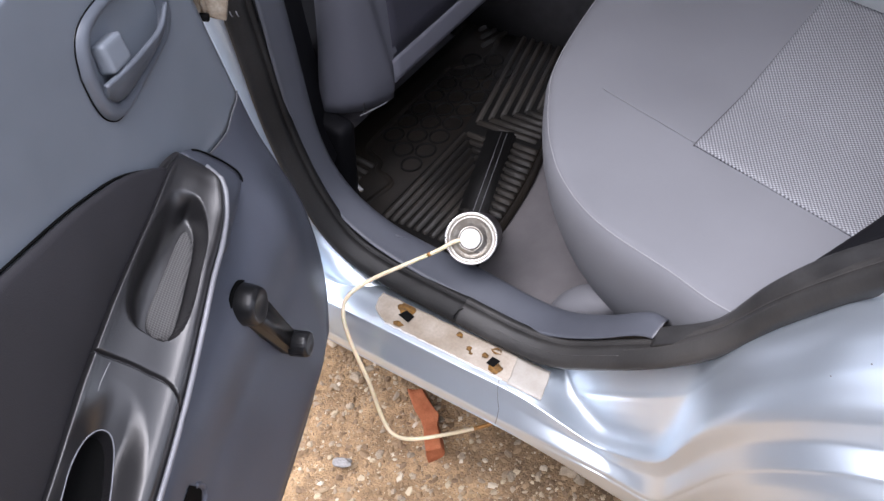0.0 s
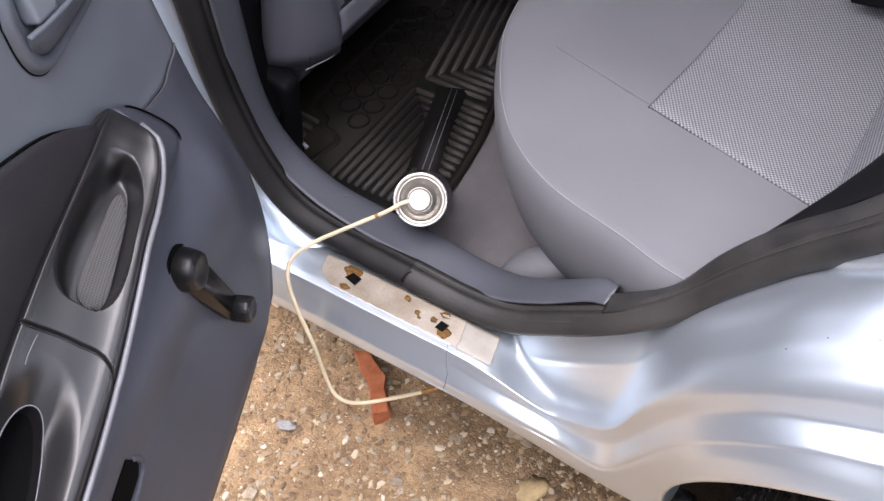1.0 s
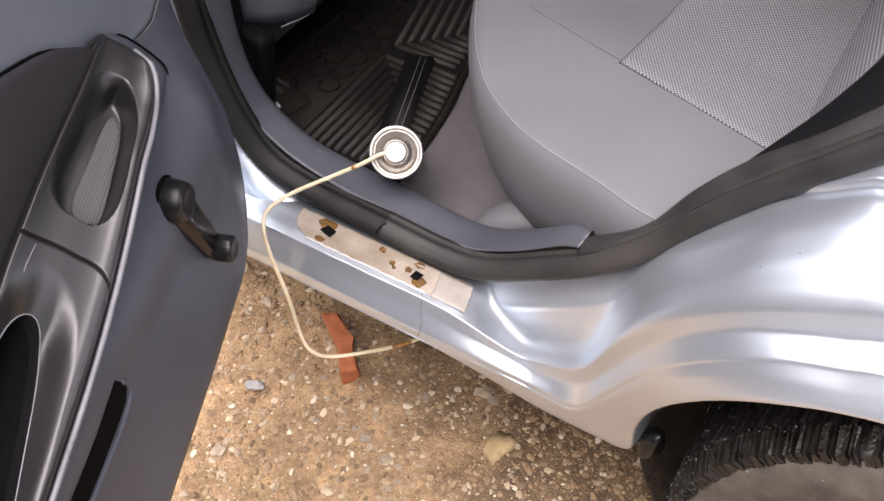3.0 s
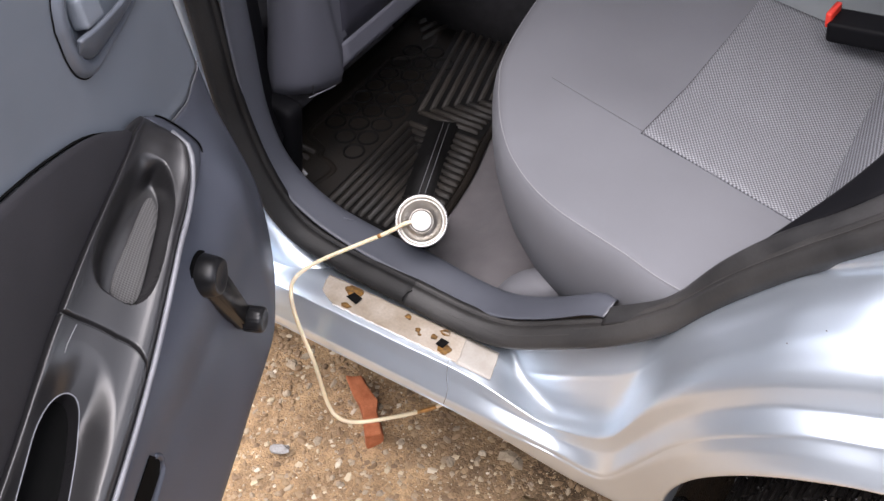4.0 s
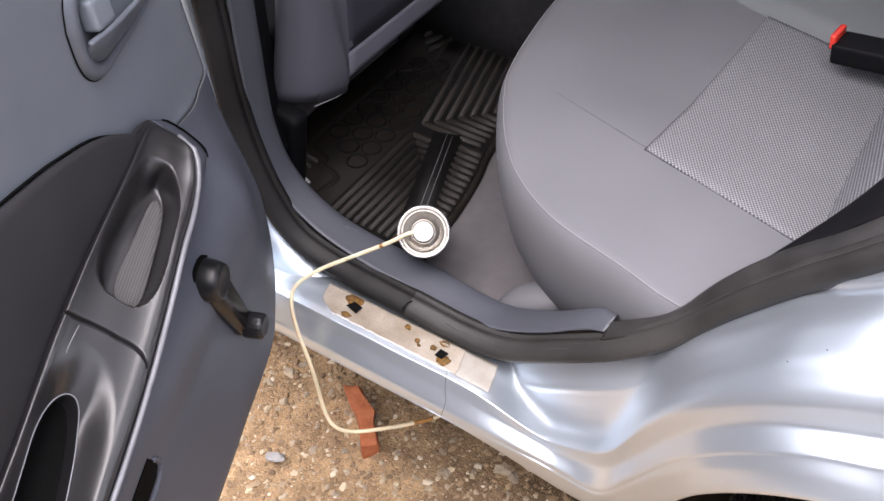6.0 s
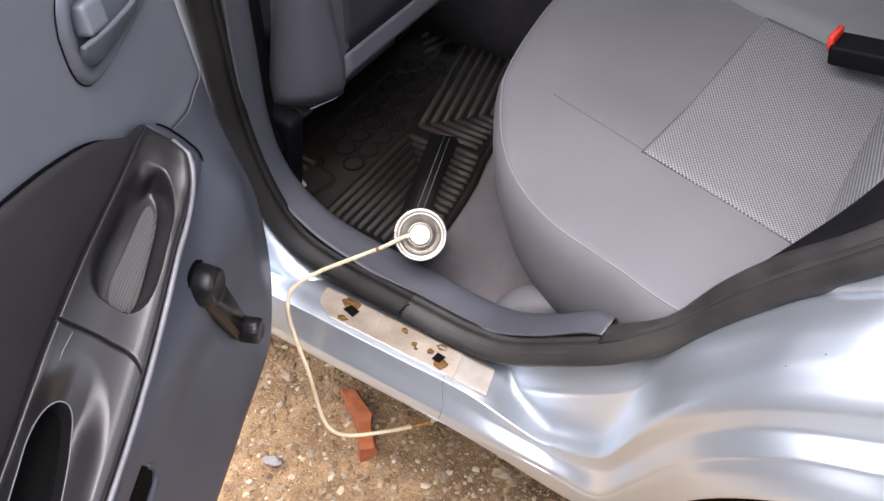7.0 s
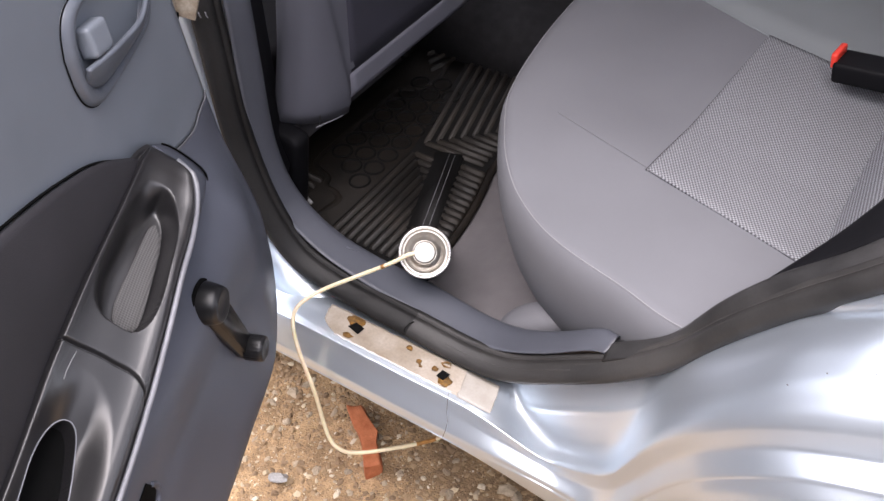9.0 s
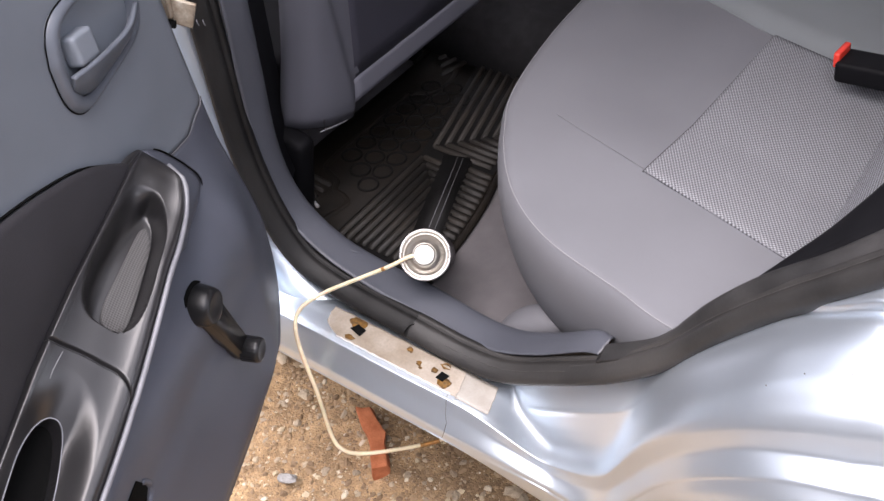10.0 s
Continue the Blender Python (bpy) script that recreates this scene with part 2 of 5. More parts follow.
def dirt():
    m = material("damp_shaded_dirt", (0.275, 0.172, 0.090), 0.85, vary=0.3, scale=16, fine=320, bump=0.9, dist=0.004, second=(0.46, 0.308, 0.168))
    nt = m.node_tree
    b = nt.nodes["Principled BSDF"]
    L = nt.links.new
    vo = nt.nodes.new("ShaderNodeTexVoronoi")
    vo.inputs["Scale"].default_value = 170
    co = nt.nodes.new("ShaderNodeTexCoord").outputs["Object"]
    L(co, vo.inputs["Vector"])
    hs = nt.nodes.new("ShaderNodeHueSaturation")
    old = b.inputs["Base Color"].links[0].from_socket
    mr = nt.nodes.new("ShaderNodeMapRange")
    mr.inputs["To Min"].default_value, mr.inputs["To Max"].default_value = 0.72, 1.3
    bw = nt.nodes.new("ShaderNodeRGBToBW")
    L(vo.outputs["Color"], bw.inputs["Color"]), L(bw.outputs["Val"], mr.inputs["Value"])
    # wet mud in front of the wheel, ragged, with the car's shade darkened in
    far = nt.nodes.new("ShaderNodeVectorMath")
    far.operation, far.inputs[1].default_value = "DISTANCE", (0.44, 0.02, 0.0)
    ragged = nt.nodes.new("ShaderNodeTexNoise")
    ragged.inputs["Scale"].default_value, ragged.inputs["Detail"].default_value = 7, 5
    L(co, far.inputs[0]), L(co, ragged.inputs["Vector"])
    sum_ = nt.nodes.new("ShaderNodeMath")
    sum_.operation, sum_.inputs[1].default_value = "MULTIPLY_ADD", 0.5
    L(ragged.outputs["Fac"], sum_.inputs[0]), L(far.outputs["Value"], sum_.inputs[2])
    damp_shade = nt.nodes.new("ShaderNodeMapRange")
    damp_shade.inputs["From Min"].default_value, damp_shade.inputs["From Max"].default_value = 0.42, 0.66
    damp_shade.inputs["To Min"].default_value, damp_shade.inputs["To Max"].default_value = 0.42, 1.0
    L(sum_.outputs[0], damp_shade.inputs["Value"])
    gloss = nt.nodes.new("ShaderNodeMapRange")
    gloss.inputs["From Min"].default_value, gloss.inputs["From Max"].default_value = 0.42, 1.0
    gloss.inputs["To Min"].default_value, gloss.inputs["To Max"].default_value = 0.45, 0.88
    L(damp_shade.outputs["Result"], gloss.inputs["Value"]), L(gloss.outputs["Result"], b.inputs["Roughness"])
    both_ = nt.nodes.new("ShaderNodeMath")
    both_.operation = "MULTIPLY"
    L(damp_shade.outputs["Result"], both_.inputs[0]), L(mr.outputs["Result"], both_.inputs[1])
    # unseen ground off the car, greyed to take the tan from paint reflections
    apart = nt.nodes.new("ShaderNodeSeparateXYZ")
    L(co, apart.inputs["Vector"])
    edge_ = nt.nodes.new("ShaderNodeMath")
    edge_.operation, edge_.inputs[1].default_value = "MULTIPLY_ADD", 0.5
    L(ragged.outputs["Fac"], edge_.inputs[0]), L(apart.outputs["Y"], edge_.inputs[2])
    far_grey = nt.nodes.new("ShaderNodeMapRange")
    far_grey.inputs["From Min"].default_value, far_grey.inputs["From Max"].default_value = -0.24, -0.75
    L(edge_.outputs[0], far_grey.inputs["Value"])
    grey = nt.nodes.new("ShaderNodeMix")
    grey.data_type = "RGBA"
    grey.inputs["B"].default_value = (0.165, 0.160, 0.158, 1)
    L(far_grey.outputs["Result"], grey.inputs["Factor"]), L(old, grey.inputs["A"])
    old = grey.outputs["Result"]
    L(old, hs.inputs["Color"]), L(both_.outputs[0], hs.inputs["Value"]), L(hs.outputs["Color"], b.inputs["Base Color"])
    return m


def pebbles_mat():
    m = material("mixed_pebbles", (0.40, 0.34, 0.26), 0.75, vary=0.2, scale=120, fine=900, bump=0.2)
    nt = m.node_tree
    b = nt.nodes["Principled BSDF"]
    L = nt.links.new
    geo = nt.nodes.new("ShaderNodeNewGeometry")
    ramp = nt.nodes.new("ShaderNodeValToRGB")
    el = ramp.color_ramp.elements
    el[0].color, el[1].color = (0.17, 0.112, 0.066, 1), (0.66, 0.60, 0.50, 1)
    for p, c in ((0.2, (0.245, 0.162, 0.094, 1)), (0.5, (0.31, 0.212, 0.122, 1)), (0.70, (0.37, 0.265, 0.158, 1)), (0.76, (0.30, 0.24, 0.175, 1)), (0.86, (0.42, 0.34, 0.24, 1)), (0.95, (0.52, 0.43, 0.29, 1))):
        el.new(p).color = c
    L(geo.outputs["Random Per Island"], ramp.inputs["Fac"])
    L(ramp.outputs["Color"], b.inputs["Base Color"])
    return m


# dust plus sky light in the colour of the rear seal
LIT_DUSTY = material("lit_dusty_rubber_seal", (0.0160, 0.0157, 0.0156), 0.52, vary=0.2, scale=11, fine=260, bump=0.15, second=(0.036, 0.0340, 0.0325), spread=0.14)
LIP = material("dark_seal_lip", (0.010, 0.010, 0.0105), 0.52, vary=0.25, scale=14, fine=260, bump=0.15, second=(0.034, 0.033, 0.033), spread=0.16)
SCUFF = material("dry_rubber_scuff", (0.045, 0.043, 0.042), 0.5, vary=0.3, scale=60, bump=0)
SHADED_RUBBER.node_tree.nodes["Principled BSDF"].inputs["Specular IOR Level"].default_value = 0.3
BLACKP.node_tree.nodes["Principled BSDF"].inputs["Specular IOR Level"].default_value = 0.9
BLACKP.node_tree.nodes["Principled BSDF"].inputs["Coat Roughness"].default_value = 0.38
for m_ in (BLACK, DARK, MAT, HEEL, STUD):
    m_.node_tree.nodes["Principled BSDF"].inputs["Specular IOR Level"].default_value = 0.22
BLACK.node_tree.nodes["Principled BSDF"].inputs["Specular IOR Level"].default_value = 0.12
DARK.node_tree.nodes["Principled BSDF"].inputs["Specular IOR Level"].default_value = 0.08
DIRT, PEBBLES = dirt(), pebbles_mat()


# ---- mesh helpers ----
def part(name, bm, mat, parent=None, label="", smooth=True, m=None):
    me = bpy.data.meshes.new(name)
    bm.to_mesh(me)
    bm.free()
    me.materials.append(mat)
    if smooth:
        for p in me.polygons:
            p.use_smooth = True
    ob = new(name, me)
    if parent:
        ob.parent = parent
    if m is not None:
        ob.matrix_basis = m
    if label:
        ob["label"] = label
    return ob


def thing(name, at=(0, 0, 0), label="", category="", group="", turn=0.0):
    e = new(name)
    e.empty_display_size = 0.05
    e.matrix_basis = pose(*at, 0, 0, turn)
    return tagged(e, label, category, group)


def sharp(ob, angle=35):
    """Shade smooth, but keep folds sharper than the angle."""
    me = ob.data
    bm = bmesh.new()
    bm.from_mesh(me)
    for e in bm.edges:
        e.smooth = not (len(e.link_faces) == 2 and e.calc_face_angle(0) > radians(angle))
    bm.to_mesh(me)
    bm.free()
    return ob


def spline(pts, n):
    """n points along a smooth curve through pts."""
    P = [Vector(p) for p in pts]
    P = [P[0] * 2 - P[1]] + P + [P[-1] * 2 - P[-2]]
    out = []
    k = len(P) - 3
    for i in range(n):
        s = i / (n - 1) * k
        j = min(int(s), k - 1)
        t = s - j
        a, b, c, d = P[j:j + 4]
        out.append(0.5 * ((2 * b) + (c - a) * t + (2 * a - 5 * b + 4 * c - d) * t * t + (3 * b - a - 3 * c + d) * t ** 3))
    return out


def curve1(pairs):
    """A smooth function through (x, y) pairs."""
    xs, ys = np.array([p[0] for p in pairs]), np.array([p[1] for p in pairs])
    sl = np.gradient(ys, xs)

    def f(x):
        if x <= xs[0]:
            return float(ys[0] + sl[0] * (x - xs[0]) * 0.5)
        if x >= xs[-1]:
            return float(ys[-1] + sl[-1] * (x - xs[-1]) * 0.5)
        i = int(np.searchsorted(xs, x) - 1)
        h = xs[i + 1] - xs[i]
        t = (x - xs[i]) / h
        return float((2 * t ** 3 - 3 * t * t + 1) * ys[i] + (t ** 3 - 2 * t * t + t) * h * sl[i] + (3 * t * t - 2 * t ** 3) * ys[i + 1] + (t ** 3 - t * t) * h * sl[i + 1])
    return f


def step(x, a, b):
    t = min(max((x - a) / (b - a), 0.0), 1.0)
    return t * t * (3 - 2 * t)


def grid_mesh(rows, closed=False):
    """A quad mesh through rows of points."""
    bm = bmesh.new()
    V = [[bm.verts.new(p) for p in r] for r in rows]
    for a, b in zip(V, V[1:]):
        n = len(a)
        for i in range(n if closed else n - 1):
            j = (i + 1) % n
            bm.faces.new((a[i], a[j], b[j], b[i]))
    return bm


def thicken(bm, depth):
    bm.normal_update()
    bmesh.ops.solidify(bm, geom=bm.faces[:], thickness=depth)
    bmesh.ops.recalc_face_normals(bm, faces=bm.faces[:])
    return bm


def loft(curves, n, m):
    """A sheet through curves: n points along, m across."""
    along = [spline(c, n) for c in curves]
    return [spline([c[i] for c in along], m) for i in range(n)]


def frames(path):
    up = Vector((0, 0, 1))
    for i, p in enumerate(path):
        d = (path[min(i + 1, len(path) - 1)] - path[max(i - 1, 0)]).normalized()
        s = d.cross(up)
        s = s.normalized() if s.length > 1e-4 else Vector((1, 0, 0))
        yield p, d, s, s.cross(d)


def sweep(path, section):
    """A closed section (side, up) swept along a path, ends capped."""
    rows = [[p + s * a + u * b for a, b in section] for p, d, s, u in frames(path)]
    bm = grid_mesh(rows, True)
    bm.verts.ensure_lookup_table()
    k = len(section)
    bm.faces.new(bm.verts[:k][::-1])
    bm.faces.new(bm.verts[-k:])
    bmesh.ops.recalc_face_normals(bm, faces=bm.faces[:])
    return bm


def ring(r, n=10, flat=1.0):
    return [(r * math.cos(2 * math.pi * i / n), r * flat * math.sin(2 * math.pi * i / n)) for i in range(n)]


def tube(path, r, n=8, flat=1.0):
    return sweep([Vector(p) for p in path], ring(r, n, flat))


def lathe(profile, n=48):
    """Profile of (radius, height) turned about z."""
    rows = []
    for i in range(n):
        a = 2 * math.pi * i / n
        rows.append([Vector((r * math.cos(a), r * math.sin(a), z)) for r, z in profile])
    rows.append(rows[0])
    bm = grid_mesh(rows)
    bmesh.ops.remove_doubles(bm, verts=bm.verts[:], dist=1e-6)
    bmesh.ops.recalc_face_normals(bm, faces=bm.faces[:])
    return bm


def block(size, bevel=0.003, seg=2, m=None):
    bm = bmesh.new()
    bmesh.ops.create_cube(bm, size=1, matrix=Matrix.Diagonal((*size, 1)))
    if bevel:
        bmesh.ops.bevel(bm, geom=bm.edges[:], offset=bevel, segments=seg, affect="EDGES", profile=0.7)
    if m is not None:
        bm.transform(m)
    return bm


def slab(outline, depth, bevel=0.0):
    """A flat outline (x, y) raised to a thickness along z."""
    bm = bmesh.new()
    f = bm.faces.new([bm.verts.new((x, y, 0)) for x, y in outline])
    r = bmesh.ops.extrude_face_region(bm, geom=[f])
    top = [v for v in r["geom"] if isinstance(v, bmesh.types.BMVert)]
    bmesh.ops.translate(bm, verts=top, vec=(0, 0, depth))
    bmesh.ops.recalc_face_normals(bm, faces=bm.faces[:])
    if bevel:
        ed = [e for e in bm.edges if all(abs(v.co.z - depth) < 1e-6 for v in e.verts)]
        bmesh.ops.bevel(bm, geom=ed, offset=bevel, segments=2, affect="EDGES")
    return bm


def blob(r, squash, seed, amount=0.25, sub=2):
    bm = bmesh.new()
    bmesh.ops.create_icosphere(bm, subdivisions=sub, radius=1)
    o = Vector((seed * 3.7, seed * 1.3, seed * 7.1))
    for v in bm.verts:
        v.co = Vector((v.co.x * squash[0], v.co.y * squash[1], v.co.z * squash[2])) * r * (1 + amount * noise.noise(v.co * 1.4 + o))
    return bm


# ---- ground ----
def ground_height(x, y):
    far = 1 - step(math.hypot(x, y), 2.0, 6.0)
    h = 0.012 * noise.noise(Vector((x * 3, y * 3, 0))) + 0.005 * noise.noise(Vector((x * 11, y * 11, 3))) + 0.003 * noise.noise(Vector((x * 40, y * 40, 5)))
    dip = math.exp(-((x - 0.80) / 0.22) ** 2 - ((y + 0.02) / 0.25) ** 2)
    return h * far - 0.012 * dip


def spaced(fine, span, centre):
    a = list(np.arange(-0.7, 0.9001, fine))
    out, s = [], fine
    v = 0.9
    while v < span:
        s *= 1.22
        v += s
        out.append(v)
    return [centre + c for c in [-q - 0.0 for q in out[::-1]] + a + out]


xs, ys = spaced(0.012, 80, 0.15), spaced(0.012, 80, 0.0)
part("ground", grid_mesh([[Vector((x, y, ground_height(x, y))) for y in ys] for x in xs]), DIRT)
tagged(bpy.data.objects["ground"], "moist brown dirt ground strewn with gravel, shade darkened in by the wheel", "ground", kind="structure")

rnd = random.Random(4)


def scatter(count, rmin, rmax, area):
    verts, faces = [], []
    base = bmesh.new()
    bmesh.ops.create_icosphere(base, subdivisions=1, radius=1)
    bv = [v.co.copy() for v in base.verts]
    bf = [[v.index for v in f.verts] for f in base.faces]
    base.free()
    for _ in range(count):
        x, y = rnd.uniform(area[0], area[1]), rnd.uniform(area[2], area[3])
        r = rmin * (rmax / rmin) ** (rnd.random() ** 3.8)
        z = ground_height(x, y) + r * rnd.uniform(-0.45, 0.15)
        e = Euler((rnd.uniform(-0.5, 0.5), rnd.uniform(-0.5, 0.5), rnd.uniform(0, 6.3))).to_matrix()
        sc = Vector((rnd.uniform(0.8, 1.5), rnd.uniform(0.7, 1.0), rnd.uniform(0.4, 0.75)))
        k = len(verts)
        for v in bv:
            w = v * r * rnd.uniform(0.68, 1.22)
            verts.append(e @ Vector((w.x * sc.x, w.y * sc.y, w.z * sc.z)) + Vector((x, y, z)))
        faces += [[i + k for i in f] for f in bf]
    me = bpy.data.meshes.new("gravel")
    me.from_pydata(verts, [], faces)
    me.materials.append(PEBBLES)
    return me


gravel = new("gravel", scatter(60000, 0.0007, 0.0078, (-0.42, 0.56, -0.48, 0.30)))
tagged(gravel, "small mixed brown and pale gravel on dirt", "gravel", kind="stuff")

STONE = material("pale_stone", (0.38, 0.31, 0.225), 0.8, vary=0.25, scale=60, fine=500, bump=0.35, per_object=0.3)
GREYSTONE = material("blue_grey_stone", (0.30, 0.295, 0.29), 0.7, vary=0.25, scale=60, fine=500, bump=0.35)
YELLOW = material("yellow_sandstone", (0.45, 0.34, 0.18), 0.9, vary=0.2, scale=60, fine=400, bump=0.5)
for i in range(48):
    x, y, r = rnd.uniform(-0.32, 0.5), rnd.uniform(-0.35, 0.16), 0.0050 + 0.0065 * rnd.random() ** 2
    ob = part("stone", blob(r, (1.25, 0.9, 0.6), i, 0.55), STONE, smooth=False, m=pose(x, y, ground_height(x, y) + r * 0.15, 0, 0, rnd.uniform(0, 360)))
    tagged(ob, "small pale rounded stone in the dirt", "stone", group="stones in the dirt")
ob = part("stone", blob(0.012, (1.3, 0.8, 0.5), 81, 0.6), GREYSTONE, smooth=False, m=pose(-0.113, -0.092, 0.006, 0, 0, 20))
tagged(ob, "blue-grey angular stone in the dirt", "stone", group="stones in the dirt")
ob = part("stone", blob(0.020, (1.2, 1.0, 0.34), 83, 0.75), YELLOW, m=pose(0.25, 0.007, 0.004, 0, 0, 60))
tagged(ob, "flat crumbly yellow stone pressed into the dirt", "stone", group="stones in the dirt")
br = block((0.118, 0.029, 0.03), 0.004, 2)
bmesh.ops.subdivide_edges(br, edges=br.edges[:], cuts=5, use_grid_fill=True)
for v in br.verts:
    v.co.y = v.co.y * (1 - 0.22 * abs(v.co.x) / 0.059) + 0.006 * math.cos(v.co.x * 26)
    v.co += Vector((noise.noise(v.co * 40), noise.noise(v.co * 40 + Vector((9, 0, 0))), noise.noise(v.co * 40 + Vector((0, 9, 0))))) * 0.006
ob = part("brick_shard", br, BRICK, m=pose(-0.040, 0.028, 0.014, 0, 0, -40))
tagged(ob, "broken orange-red brick shard lying in the dirt", "brick")

# ---- unseen walls, added to block low sky light and darken reflections ----
UNSEEN_WALL = material("unseen_wall_grey", (0.095, 0.093, 0.090), 0.9, vary=0.25, scale=3, fine=60, bump=0.4, dist=0.01, second=(0.145, 0.137, 0.126))
for name_, size_, at_ in (("unseen_wall_south", (13.0, 0.2, 2.8), (0, -3.3, 1.35)), ("unseen_wall_east", (0.2, 9.0, 2.6), (5.2, 0.4, 1.25)), ("unseen_wall_west", (0.2, 9.0, 1.9), (-5.6, 0.4, 0.90)), ("unseen_wall_north", (13.0, 0.2, 2.6), (0, 5.0, 1.25))):
    tagged(part(name_, block(size_, 0.02, 2, pose(*at_)), UNSEEN_WALL, smooth=False), "plain grey wall out of view, added to block low light", "wall", kind="structure")

# ---- car body ----
car = thing("car", (0, 0, 0), "silver car with rear side door open and sill stripped for repair", "car")


def edge(y, z, stations):
    """A body line: straight along the sill, then through stations over the wheel arch."""
    return [(-0.55, y, z), (-0.3, y, z), (-0.1, y, z), (0.08, y, z), (0.19, y, z)] + stations


seal_line = edge(0.045, 0.315, [
    (0.221, 0.04, 0.33), (0.282, 0.037, 0.376), (0.336, 0.035, 0.419), (0.373, 0.034, 0.451), (0.39, 0.033, 0.476), (0.405, 0.031, 0.502),
    (0.424, 0.029, 0.534), (0.448, 0.027, 0.567), (0.478, 0.025, 0.607), (0.505, 0.022, 0.646), (0.531, 0.018, 0.678), (0.557, 0.014, 0.713),
    (0.594, 0.01, 0.754), (0.8, -0.01, 1), (1.1, -0.03, 1)])
fold = edge(-0.0280, 0.3212, [
    (0.286, -0.036, 0.312), (0.324, -0.04, 0.323), (0.36, -0.045, 0.346), (0.379, -0.05, 0.371), (0.392, -0.056, 0.403), (0.408, -0.064, 0.446),
    (0.428, -0.072, 0.486), (0.454, -0.081, 0.528), (0.482, -0.088, 0.564), (0.512, -0.094, 0.596), (0.545, -0.097, 0.621), (0.583, -0.098, 0.642),
    (0.633, -0.098, 0.662), (0.79, -0.1, 0.685), (1.1, -0.1, 0.6)])
groove = edge(-0.0363, 0.3074, [
    (0.2867, -0.0363, 0.3009), (0.3247, -0.0403, 0.3068), (0.3618, -0.0456, 0.3242), (0.3839, -0.0508, 0.3467), (0.399, -0.0572, 0.3782), (0.4171, -0.0664, 0.4246),
    (0.4351, -0.0748, 0.4681), (0.4591, -0.0839, 0.5142), (0.4861, -0.0909, 0.5522), (0.515, -0.097, 0.5842), (0.548, -0.0999, 0.6082), (0.587, -0.101, 0.6292),
    (0.6378, -0.0999, 0.6492), (0.7896, -0.103, 0.6751), (1.0991, -0.1027, 0.586)])
ledge = edge(-0.05, 0.2904, [
    (0.2946, -0.0519, 0.2947), (0.3317, -0.055, 0.2987), (0.3662, -0.0613, 0.3078), (0.3884, -0.0675, 0.3295), (0.4079, -0.0757, 0.3744), (0.428, -0.084, 0.42),
    (0.446, -0.093, 0.464), (0.47, -0.103, 0.509), (0.496, -0.11, 0.545), (0.525, -0.116, 0.577), (0.556, -0.119, 0.602), (0.595, -0.12, 0.621),
    (0.645, -0.12, 0.639), (0.79, -0.122, 0.66), (1.1, -0.122, 0.555)])
crease = edge(-0.0515, 0.2852, [
    (0.295, -0.0519, 0.288), (0.3321, -0.055, 0.2922), (0.368, -0.0621, 0.3024), (0.3894, -0.0686, 0.3265), (0.4099, -0.0767, 0.3705), (0.43, -0.085, 0.417),
    (0.448, -0.094, 0.461), (0.471, -0.104, 0.506), (0.498, -0.111, 0.543), (0.526, -0.117, 0.574), (0.557, -0.12, 0.599), (0.596, -0.121, 0.618),
    (0.646, -0.121, 0.637), (0.79, -0.123, 0.657), (1.1, -0.123, 0.552)])
lip = edge(-0.0526, 0.2781, [
    (0.2953, -0.054, 0.2874), (0.3336, -0.0571, 0.2897), (0.3711, -0.0651, 0.3024), (0.3924, -0.0718, 0.3269), (0.4139, -0.0808, 0.3687), (0.433, -0.09, 0.416),
    (0.454, -0.101, 0.461), (0.476, -0.112, 0.502), (0.502, -0.119, 0.537), (0.531, -0.125, 0.566), (0.562, -0.129, 0.59), (0.601, -0.13, 0.608),
    (0.653, -0.13, 0.624), (0.79, -0.132, 0.64), (1.1, -0.132, 0.52)])
mouth = edge(-0.0546, 0.2751, [
    (0.2954, -0.053, 0.253), (0.3338, -0.0561, 0.2532), (0.3732, -0.0627, 0.2638), (0.412, -0.0725, 0.2797), (0.4532, -0.0859, 0.3065), (0.4573, -0.0985, 0.3731),
    (0.4671, -0.11, 0.4248), (0.4856, -0.1215, 0.4726), (0.5116, -0.1291, 0.5113), (0.5395, -0.1355, 0.5431), (0.5702, -0.1399, 0.5688), (0.6085, -0.1412, 0.5905),
    (0.6602, -0.1414, 0.607), (0.7799, -0.1423, 0.6366), (1.0822, -0.1375, 0.4658)])
N_ALONG = 240
LINES = [spline(c, N_ALONG) for c in (seal_line, fold, groove, ledge, crease, lip, mouth)]
# how far the skin stands off the straight way from the seal to the fold: on the sill, in the door recess, on the wing
OVER_SILL = curve1([(0, 0), (0.1, 0.003), (0.3, 0.0062), (0.6, 0.0042), (0.85, 0.0021), (1, 0)])
RECESS = curve1([(0, 0), (0.14, -0.0022), (0.34, -0.0042), (0.42, -0.0060), (0.58, -0.0122), (0.72, -0.0150), (0.84, -0.0112), (0.94, -0.0034), (1, 0)])
HOLLOW = curve1([(0, 0), (0.15, -0.0050), (0.35, -0.0098), (0.55, -0.0112), (0.75, -0.0078), (0.9, -0.0030), (1, 0)])
WING = curve1([(0, 0), (0.08, -0.0022), (0.18, -0.0012), (0.34, 0.0026), (0.55, 0.0066), (0.76, 0.0098), (0.88, 0.0098), (0.955, 0.0058), (1, 0)])
gutter = curve1([(0.46, 0.03), (0.482, 0.05), (0.512, 0.10), (0.545, 0.17), (0.583, 0.23), (0.633, 0.27), (0.8, 0.30)])


